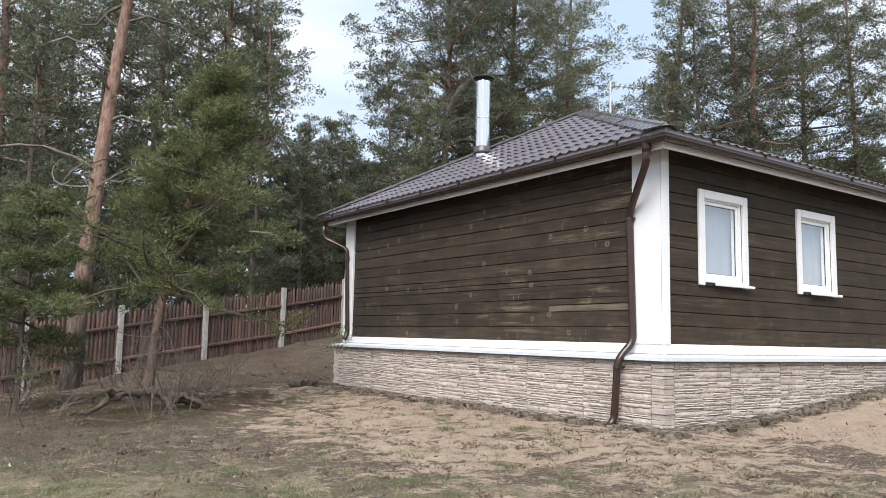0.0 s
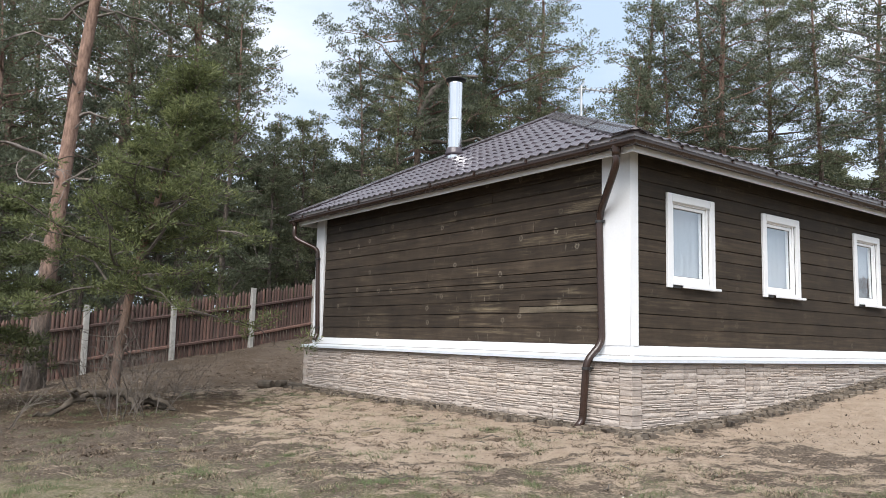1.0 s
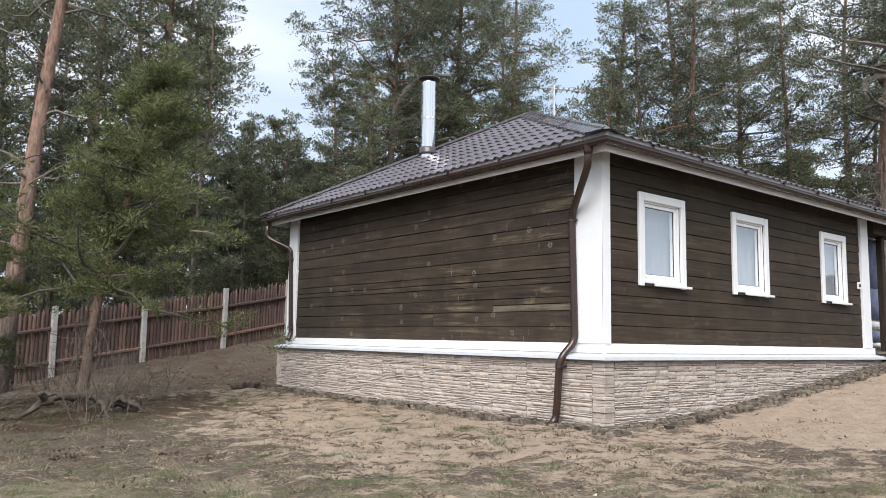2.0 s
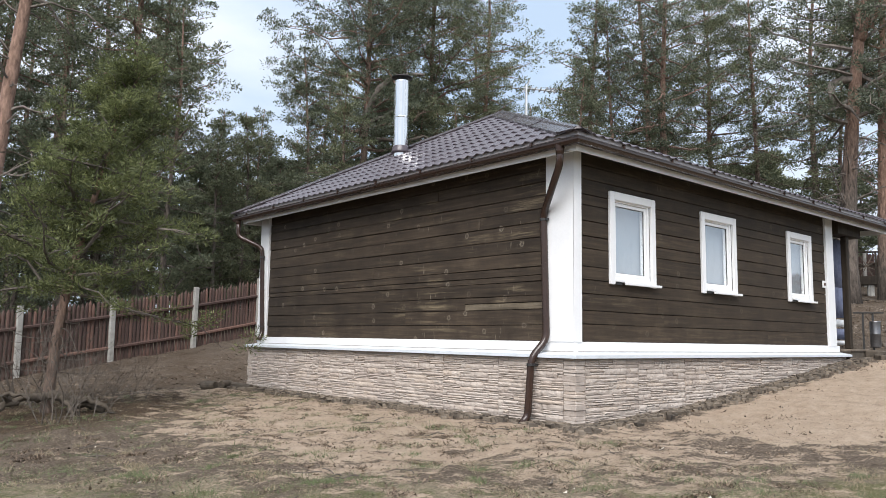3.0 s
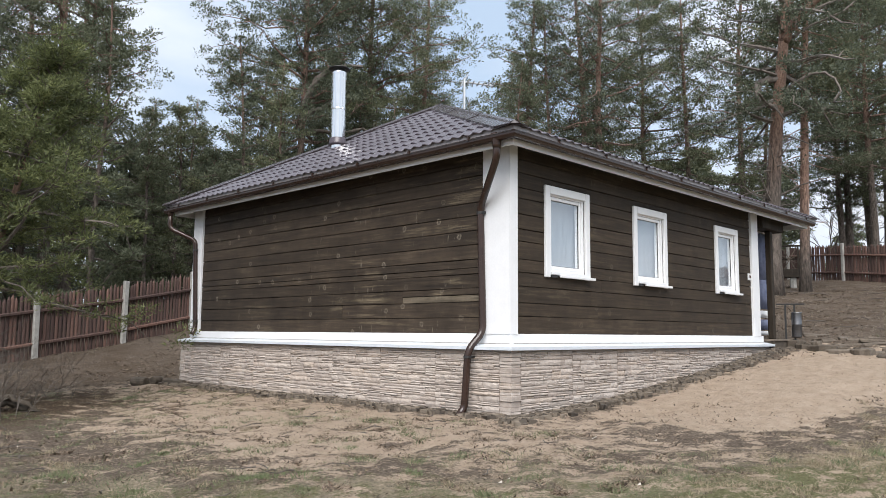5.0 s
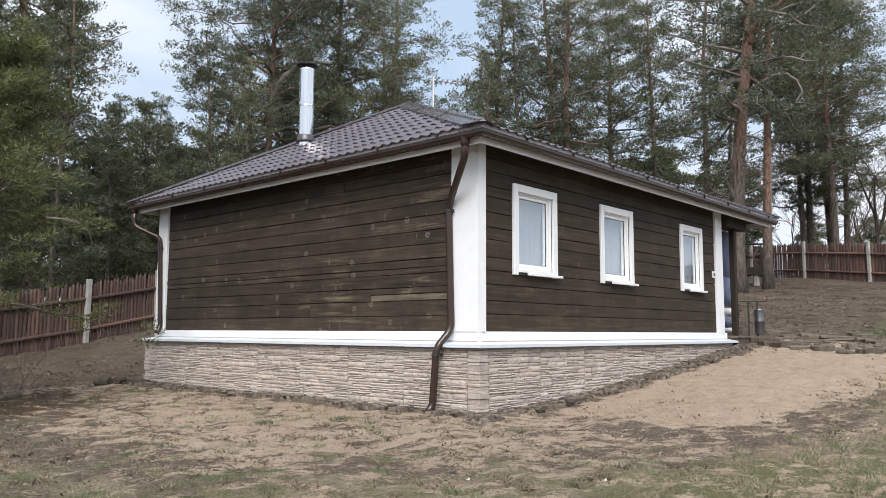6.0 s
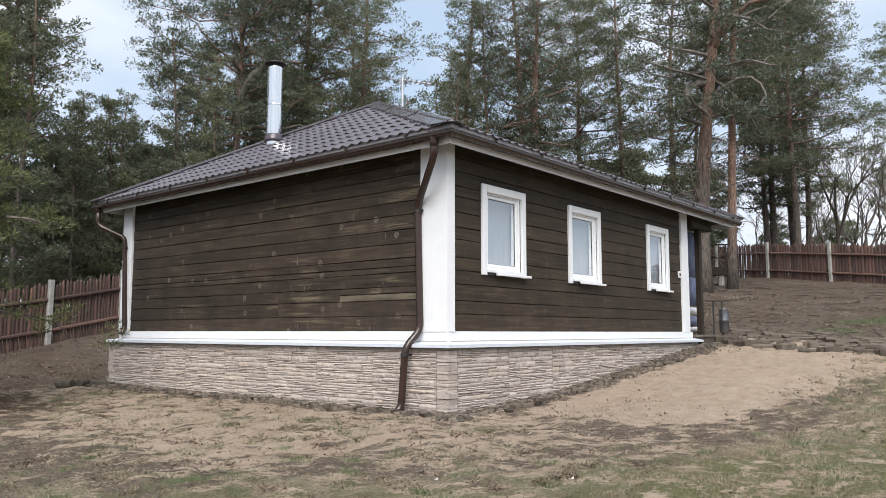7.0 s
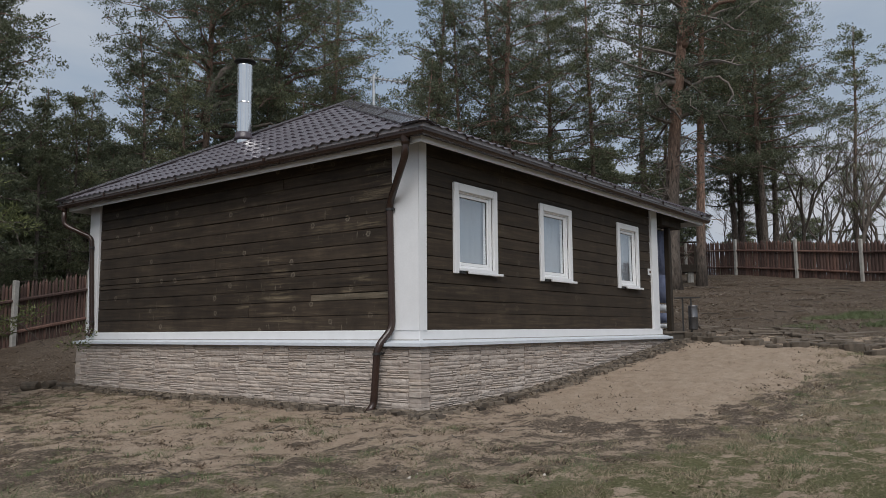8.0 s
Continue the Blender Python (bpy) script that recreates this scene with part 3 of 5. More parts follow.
# roof
def tile_sheet(p0, along, up, length, slope, top_a, top_b, fine=10):
    """A sheet of metal tiles on one roof slope: narrow waves along the eave and an overhanging lip on every row."""
    p0, along, up = Vector(p0), Vector(along).normalized(), Vector(up).normalized()
    nrm = along.cross(up)
    if nrm.z < 0:
        nrm = -nrm
    wave, row = 0.1666, 0.319
    rows = []
    k = 0
    while k * row < slope - 0.01:
        v0, v1 = k * row, min((k + 1) * row, slope)
        # under the lip, the lip itself, the rounded shoulder, the pan
        rows += [(v0 + 0.012, -0.003, 0.6), (v0 - 0.008, 0.006, 1.2), (v0 - 0.003, 0.014, 1.2), (v0 + 0.05, 0.012, 1.1), (v1, 0.0, 0.95)]
        k += 1
    rows = rows[1:]
    n = int(length / wave * fine)
    us = np.linspace(0, length, n + 1)
    ph = us / wave % 1.0
    # a long easy slope on one side of each wave and a short steep one on the other
    h = np.where(ph < 0.62, 0.5 - 0.5 * np.cos(np.pi * ph / 0.62), 0.5 + 0.5 * np.cos(np.pi * (ph - 0.62) / 0.38))
    h = 0.020 * h ** 1.3
    verts, faces = [], []
    for v, lift, crest in rows:
        t = min(max(v / slope, 0), 1)
        ua, ub = top_a * t, length + (top_b - length) * t
        for u, hh in zip(us, h):
            verts.append(p0 + along * min(max(u, ua), ub) + up * v + nrm * (hh * crest + lift))
    m = n + 1
    for j in range(len(rows) - 1):
        t = rows[j][0] / slope
        ua, ub = top_a * t, length + (top_b - length) * t
        for i in range(n):
            if us[i + 1] > ua and us[i] < ub:
                faces.append((j * m + i, j * m + i + 1, (j + 1) * m + i + 1, (j + 1) * m + i))
    return mesh_of("roof_slope", verts, faces, ROOF_METAL)


roof = part("roof", boxes(((EAVE + 0.1, EAVE + 0.1, 3.17), (FAR_X - 0.1, LA - EAVE - 0.1, 3.19))), UNLIT_BLACK, house, "hipped roof of wine-brown metal tiles")
rise = RIDGE_Z - EAVE_Z
run_a, run_b = RIDGE_X - EAVE, RIDGE_Y - EAVE
back_y = LA - EAVE
len_a, len_b = back_y - EAVE, FAR_X - EAVE
under("roof_slope", tile_sheet((EAVE, EAVE, EAVE_Z), (0, 1, 0), (run_a, 0, rise), len_a, math.hypot(run_a, rise), RIDGE_Y - EAVE, RIDGE_Y - EAVE), roof)
under("roof_slope", tile_sheet((EAVE, EAVE, EAVE_Z), (1, 0, 0), (0, run_b, rise), len_b, math.hypot(run_b, rise), run_a, len_b - run_a), roof)
under("roof_slope", tile_sheet((FAR_X, EAVE, EAVE_Z), (0, 1, 0), (-run_a, 0, rise), len_a, math.hypot(run_a, rise), RIDGE_Y - EAVE, RIDGE_Y - EAVE, 4), roof)
under("roof_slope", tile_sheet((EAVE, back_y, EAVE_Z), (1, 0, 0), (0, -(back_y - RIDGE_Y), rise), len_b, math.hypot(back_y - RIDGE_Y, rise), run_a, len_b - run_a, 4), roof)


def cap(a, b, n_a, n_b, width=0.19):
    """A folded metal cap along a hip or ridge, in overlapping lengths: two flat wings on the slopes and a rounded back."""
    a, b = Vector(a), Vector(b)
    way = (b - a).normalized()
    up = Vector((0, 0, 1))
    wings = []
    for nrm in (n_a, n_b):
        nrm = Vector(nrm).normalized()
        w = nrm.cross(way).normalized()
        w = -w if w.z > 0 else w
        level = Vector((nrm.x, nrm.y, 0)).normalized()
        # the lower end is cut along the eave
        back = way * (w.dot(level) * width / -way.dot(level)) if way.dot(level) < -0.1 else way * 0
        wings.append((w, nrm, back))
    (wa, na, cut_a), (wb, nb, cut_b) = wings
    total = (b - a).length
    pieces = max(1, round(total / 1.9))
    for i in range(pieces):
        p, q = a.lerp(b, i / pieces) - way * (0.03 if i else 0), a.lerp(b, (i + 1) / pieces)
        verts, faces = [], []
        for c, lift, k in ((p, 0.046, 0 if i else 1), (q, 0.040, 0)):
            ring = [c + wa * width + cut_a * k + na * (lift - 0.030), c + wa * width + cut_a * k + na * lift, c + wa * 0.05 + na * lift, c + wa * 0.022 + na * (lift + 0.012), c + up * (lift + 0.022),
                    c + wb * 0.022 + nb * (lift + 0.012), c + wb * 0.05 + nb * lift, c + wb * width + cut_b * k + nb * lift, c + wb * width + cut_b * k + nb * (lift - 0.030)]
            verts += ring + [v - up * 0.006 for v in ring[::-1]]
        k = 18
        for j in range(k):
            faces.append((j, (j + 1) % k, k + (j + 1) % k, k + j))
        faces += [tuple(range(k)), tuple(range(k, 2 * k))[::-1]]
        under("ridge_cap", mesh_of("ridge_cap", verts, faces, CAP_METAL), roof)


peak, tail = (RIDGE_X, RIDGE_Y, RIDGE_Z), (FAR_X - run_a, RIDGE_Y, RIDGE_Z)
N_SHORT, N_FAR = (-rise, 0, run_a), (rise, 0, run_a)
N_LONG, N_BACK = (0, -rise, run_b), (0, rise, back_y - RIDGE_Y)
cap((EAVE - 0.01, EAVE - 0.01, EAVE_Z), peak, N_SHORT, N_LONG)
cap((EAVE - 0.02, back_y + 0.02, EAVE_Z), peak, N_SHORT, N_BACK)
cap((FAR_X + 0.02, EAVE - 0.02, EAVE_Z), tail, N_FAR, N_LONG)
cap((FAR_X + 0.02, back_y + 0.02, EAVE_Z), tail, N_FAR, N_BACK)
cap(peak, tail, N_LONG, N_BACK)

# eaves: soffit, fascia, gutter
e = 0.113
part("soffit", boxes(((-e + 0.02, -e + 0.02, 3.172), (FAR_X - 0.14, core - 0.001, 3.185)), ((-e + 0.02, core, 3.172), (core - 0.001, LA + e - 0.02, 3.185)), ((7.5, core, 3.172), (FAR_X - 0.14, LA + e - 0.02, 3.185))), WHITE, house)
for lo, hi in (((-e, -e, 3.068), (-e + 0.022, LA + e, 3.215)), ((-e + 0.023, -e, 3.068), (FAR_X - 0.13, -e + 0.022, 3.215)), ((FAR_X - 0.129, -e, 3.068), (FAR_X - 0.105, LA + e, 3.215)), ((-e + 0.023, LA + e - 0.022, 3.068), (FAR_X - 0.13, LA + e, 3.215))):
    trim(lo, hi, name="fascia", bevel=0.003)


def gutter(p, q, out):
    """Half-round gutter: an open trough with a rolled lip, mitred at its first end."""
    p, q, out = Vector(p), Vector(q), Vector(out)
    ang = [math.pi * i / 10 for i in range(11)]
    prof = [(math.cos(a) * 0.064, -math.sin(a) * 0.064) for a in ang]
    prof = [(0.072, 0.008), (0.070, 0.014), (0.064, 0.010)] + prof[1:] + [(math.cos(a) * 0.058, -math.sin(a) * 0.058) for a in ang[::-1]]
    way = (q - p).normalized()
    verts = [c + out * x + Vector((0, 0, z)) - way * (x if c == p else 0) for c in (p, q) for x, z in prof]
    k = len(prof)
    faces = [(j, (j + 1) % k, k + (j + 1) % k, k + j) for j in range(k)]
    faces += [tuple(range(k)), tuple(range(k, 2 * k))[::-1]]
    return under("gutter", mesh_of("gutter", verts, faces, BROWN_METAL, False), house, "dark brown half-round gutter")


gut_a = gutter((-e - 0.07, -e - 0.07, 3.178), (-e - 0.07, LA + 0.3, 3.178), (-1, 0, 0))
gut_b = gutter((-e - 0.07, -e - 0.07, 3.178), (FAR_X - 0.02, -e - 0.07, 3.178), (0, -1, 0))
for y in [0.45 + 1.02 * i for i in range(8)]:
    part("gutter_hook", boxes(((-e - 0.15, y - 0.013, 3.175), (-e - 0.128, y + 0.013, 3.215)), ((-e - 0.15, y - 0.013, 3.215), (-e - 0.02, y + 0.013, 3.228))), BROWN_METAL, gut_a)
for x in [0.6 + 1.02 * i for i in range(9)]:
    part("gutter_hook", boxes(((x - 0.013, -e - 0.15, 3.185), (x + 0.013, -e - 0.128, 3.235)), ((x - 0.013, -e - 0.15, 3.215), (x + 0.013, -e - 0.02, 3.228))), BROWN_METAL, gut_b)


# folded metal strip under the tile edge
for lo, hi in (((EAVE + 0.012, EAVE + 0.012, 3.205), (EAVE + 0.018, back_y - 0.012, 3.262)), ((EAVE + 0.019, EAVE + 0.012, 3.205), (FAR_X - 0.019, EAVE + 0.018, 3.262))):
    part("drip_edge", boxes((lo, hi)), DRIP_METAL, house, "pale grey folded drip edge under the tiles")


def downpipe(pts, clamps, mouth):
    bm = bmesh.new()
    way = rounded(pts, 0.1)
    tube(bm, way, [0.043] * len(way), 14)
    pipe = part("downpipe", bm, BROWN_METAL, house, "dark brown round downpipe with bent elbows", True)
    bm = bmesh.new()
    tube(bm, [Vector(pts[0]) + Vector((0, 0, z)) for z in (0.07, 0.02, -0.06, -0.10)], [0.07, 0.062, 0.05, 0.047], 14)
    part("funnel", bm, BROWN_METAL, pipe, "", True)
    for x, y, z in clamps:
        bm = bmesh.new()
        tube(bm, [(x, y, z - 0.014), (x, y, z + 0.014)], [0.050, 0.050], 14)
        box(bm, (x + 0.02, y - 0.012, z - 0.012), (x + 0.12, y + 0.012, z + 0.012))
        box(bm, (x - 0.012, y - 0.075, z - 0.016), (x + 0.012, y - 0.04, z + 0.016))
        part("clamp", bm, BLACK_METAL, pipe)
    a, b = Vector(mouth[0]), Vector(mouth[1])
    bm = bmesh.new()
    tube(bm, [a, b], [0.040, 0.034], 14)
    part("spout_lining", bm, ANTENNA, pipe)
    for i in range(3):
        q = Vector(pts[-2]).lerp(Vector(pts[-3]), 0.06 + 0.035 * i)
        bm = bmesh.new()
        tube(bm, [q - Vector((0, 0, 0.006)), q + Vector((0, 0, 0.006))], [0.0465, 0.0465], 14)
        part("pipe_rib", bm, BROWN_METAL, pipe)


downpipe([(-0.18, 0.07, 3.14), (-0.18, 0.07, 2.93), (0.12, 0.58, 2.45), (0.12, 0.535, 0.95), (-0.07, 0.60, 0.74), (-0.07, 0.655, 0.07), (-0.15, 0.675, -0.02)],
         [(0.12, 0.578, 2.38), (-0.07, 0.607, 0.66)], ((-0.10, 0.662, 0.02), (-0.155, 0.677, -0.026)))
downpipe([(-0.18, 8.02, 3.16), (-0.18, 8.02, 2.83), (0.12, 7.60, 2.60), (0.12, 7.47, 0.98), (0.03, 7.43, 0.86)],
         [(0.12, 7.58, 2.42), (0.12, 7.49, 1.12)], ((0.06, 7.445, 0.90), (0.025, 7.428, 0.855)))

# chimney and aerial
chimney = tagged(new("chimney"), "shiny stainless steel flue with a black rain cap", "chimney")
chimney.location = (1.41, 5.08, 4.225)
bm = bmesh.new()
tube(bm, [(0, 0, z) for z in (-0.25, -0.23, -0.2, 0.58, 0.615, 0.62, 0.625, 0.635, 0.64, 0.645, 0.68, 1.25, 1.30, 1.32)], [0.128] * 6 + [0.132] * 2 + [0.128] * 6, 28)
part("flue", bm, STEEL, chimney, "shiny steel pipe", True)
bm = bmesh.new()
tube(bm, [(0, 0, z) for z in (-0.02, 0.02, 0.09, 0.11)], [0.165, 0.155, 0.142, 0.134], 24)
part("flashing", bm, ROOF_METAL, chimney, "", True)
bm = bmesh.new()
tube(bm, [(0, 0, z) for z in (1.36, 1.375, 1.40, 1.425)], [0.185, 0.19, 0.13, 0.03], 28)
part("cap", bm, BLACK_METAL, chimney, "black domed rain cap", True)
bm = bmesh.new()
tube(bm, [(0, 0, z) for z in (1.30, 1.37)], [0.12, 0.12], 24)
part("collar", bm, BLACK_METAL, chimney, "", True)
bm = bmesh.new()
box(bm, (-0.012, -0.136, -0.1), (0.012, -0.126, 1.30))
part("seam", bm, STEEL, chimney)

aerial = tagged(new("television_aerial"), "thin aluminium television aerial on a mast", "aerial")
aerial.location = (3.45, 3.937, 4.95)
bm = bmesh.new()
tube(bm, [(0, 0, 0), (0, 0, 0.72)], [0.026, 0.024], 8)
part("mast", bm, ANTENNA, aerial)
bm = bmesh.new()
tube(bm, [(-0.05, 0.04, 0.66), (0.42, -0.36, 0.60)], [0.017, 0.017], 6)
tube(bm, [(-0.05, 0.04, 0.58), (0.05, -0.04, 0.80)], [0.013, 0.013], 6)
part("boom", bm, ANTENNA, aerial)
for i in range(6):
    t = i / 5
    c = Vector((0.05 + 0.36 * t, -0.05 - 0.31 * t, 0.645 - 0.045 * t))
    bm = bmesh.new()
    tube(bm, [c - Vector((0.12, 0.14, 0.02)), c + Vector((0.12, 0.14, 0.02))], [0.012, 0.012], 5)
    part("element", bm, ANTENNA, aerial)


# ---------------------------------------------------------------- porch end
part("porch_post", boxes(((7.985, 0.16, 0.88), (8.095, 0.27, 2.93)), bevel=0.012), PORCH_WOOD, house, "dark square timber porch post")
part("porch_post", boxes(((8.02, 3.9, 0.88), (8.24, 4.1, 2.93)), bevel=0.012), PORCH_WOOD, house)
part("porch_beam", boxes(((7.49, 0.10, 2.932), (8.5, 0.36, 3.165)), bevel=0.008), PORCH_WOOD, house)
for i in range(9):
    x = 7.54 + 0.13 * i
    part("deck_board", boxes(((x, -0.02, 0.835), (x + 0.122, 4.2, 0.875)), bevel=0.006), LOG_END, house)
part("deck_joist", boxes(((7.56, 0.0, 0.55), (8.66, 0.12, 0.834))), LOG_BARK, house)
part("porch_step", boxes(((8.75, -0.25, 0.74), (9.35, 0.9, 0.80)), bevel=0.012), LOG_END, house, "low grey wooden step")
part("porch_step_leg", boxes(((8.85, -0.15, 0.4), (8.97, 0.8, 0.739))), LOG_BARK, house)
part("porch_step_leg", boxes(((9.15, -0.15, 0.4), (9.27, 0.8, 0.739))), LOG_BARK, house)
for z0, z1, m in ((2.022, 2.93, BLUE_CLOTH), (1.45, 2.02, BLUE_CLOTH), (1.28, 1.42, WHITE), (1.05, 1.25, BLUE_CLOTH), (0.95, 1.03, WHITE)):
    bm = bmesh.new()
    n = 10
    pts = [(8.12 + 0.060 * i, 0.46 + 0.02 * math.sin(i * 1.9)) for i in range(n)]
    for i in range(n - 1):
        (xa, ya), (xb, yb) = pts[i], pts[i + 1]
        bm.faces.new([bm.verts.new(p) for p in ((xa, ya, z0), (xb, yb, z0), (xb, yb, z1), (xa, ya, z1))])
    bmesh.ops.remove_doubles(bm, verts=bm.verts[:], dist=0.0005)
    bmesh.ops.solidify(bm, geom=bm.faces[:], thickness=0.008)
    part("hanging_cloth", bm, m, house, "blue and white cloth hung in the porch", True)


# ---------------------------------------------------------------- fences
def picket(h):
    """A half-round pointed stave."""
    w, t = 0.5, 0.022
    prof = [(-w, 0.008), (-0.36 * w, -t), (0.36 * w, -t), (w, 0.008)]
    v = [(x, y, z) for z in (0.0, h - 0.10) for x, y in prof] + [(0.0, 0.0, h)]
    f = [(0, 1, 5, 4), (1, 2, 6, 5), (2, 3, 7, 6), (3, 0, 4, 7), (4, 5, 8), (5, 6, 8), (6, 7, 8), (7, 4, 8), (3, 2, 1, 0)]
    return mesh_of("picket", v, f, FENCE)


PICKETS = [picket(h) for h in (1.59, 1.625, 1.65, 1.675)]


def fence(spots, label, pitch, stave):
    """Concrete posts, two rails a bay, and a row of pointed pickets."""
    fen = tagged(new("fence"), label, "fence")
    rng = random.Random(len(spots))
    for i, (x, y) in enumerate(spots):
        p = Vector((x, y, soil_z(x, y)))
        nxt = spots[min(i + 1, len(spots) - 1)] if i + 1 < len(spots) else (2 * x - spots[i - 1][0], 2 * y - spots[i - 1][1])
        p2 = Vector((*nxt, soil_z(*nxt)))
        way = (p2 - p) * Vector((1, 1, 0))
        spacing = way.length
        way.normalize()
        ang, side = math.degrees(math.atan2(way.y, way.x)), Vector((way.y, -way.x, 0))
        bm = bmesh.new()
        box(bm, (-0.065, -0.055, -0.3), (0.065, 0.055, 1.68))
        bmesh.ops.bevel(bm, geom=bm.edges[:], offset=0.012, segments=1, affect="EDGES")
        q = part("post", bm, CONCRETE, fen, "pale concrete post" if i == 0 else "")
        q.matrix_local = Matrix.Translation(p + side * 0.05) @ pose(0, 0, 0, rng.uniform(-1.2, 1.2), rng.uniform(-1.2, 1.2), ang)
        if i == len(spots) - 1:
            break
        for h in (0.36, 1.16):
            bm = bmesh.new()
            up = Vector((0, 0, h))
            tube(bm, [p + up + side * 0.02, p2 + up + side * 0.02], [0.045, 0.045], 6)
            part("rail", bm, FENCE, fen)
        n = int(spacing / pitch)
        for k in range(n):
            t = (k + 0.5) / n
            q = p.lerp(p2, t) - side * 0.045
            o = under("picket", rng.choice(PICKETS), fen)
            o.matrix_local = Matrix.Translation((q.x, q.y, q.z - 0.03 + rng.uniform(-0.015, 0.02))) @ pose(0, 0, 0, rng.uniform(-0.6, 0.6), rng.uniform(-0.6, 0.6), ang + rng.uniform(-1.5, 1.5)) @ Matrix.Diagonal((stave * rng.uniform(0.9, 1.08), 1, 1, 1))
    return fen


fence([(-11.0, 14.1), (-8.8, 14.25), (-6.6, 14.4), (-4.44, 14.6), (-2.35, 14.67), (-0.21, 14.81), (2.03, 15.04), (4.15, 15.4), (6.3, 15.8), (8.4, 16.2)], "red-brown wooden picket fence with concrete posts behind the young pine", 0.095, 0.086)
fence([(34.7, 14.2), (33.2, 11.3), (31.7, 8.4), (30.25, 5.5), (28.76, 2.5), (27.44, -0.21), (26.1, -3.0), (24.8, -5.8), (23.5, -8.6)], "red-brown picket fence with concrete posts on top of the bank", 0.150, 0.150)


# ---------------------------------------------------------------- trees
def needle_pads(rng, centres, radii, per, length, width):
    """Flattened pads of needle sprays: blades that stand out and up from each twig end."""
    n = len(centres)
    u = rng.normal(size=(n, per, 3))
    u /= np.linalg.norm(u, axis=2, keepdims=True)
    r = rng.uniform(0, 1, (n, per, 1)) ** 0.45
    base = centres[:, None, :] + u * r * radii[:, None, None] * np.array([1, 1, 0.5])
    d = u * np.array([1, 1, 0.7]) + rng.normal(size=(n, per, 3)) * 0.35 + np.array([0, 0, 0.4])
    d /= np.linalg.norm(d, axis=2, keepdims=True)
    s = np.cross(d, rng.normal(size=(n, per, 3)))
    s /= np.linalg.norm(s, axis=2, keepdims=True) + 1e-6
    ln = length * rng.uniform(0.6, 1.25, (n, per, 1))
    return np.stack([base + s * width / 2, base - s * width / 2, base + d * ln], 2).reshape(-1, 3)


def trunk_line(rng, height, lean, wobble, n=12):
    ph = rng.uniform(0, 6, 4)
    zs = np.linspace(-0.4, height, n)
    t = np.clip(zs / height, 0, 1)
    x = lean[0] * t ** 1.3 + wobble * np.sin(3 * t + ph[0]) * t + 0.4 * wobble * np.sin(9 * t + ph[1]) * t
    y = lean[1] * t ** 1.3 + wobble * np.sin(3.3 * t + ph[2]) * t + 0.4 * wobble * np.sin(8 * t + ph[3]) * t
    return np.stack([x, y, zs], 1)


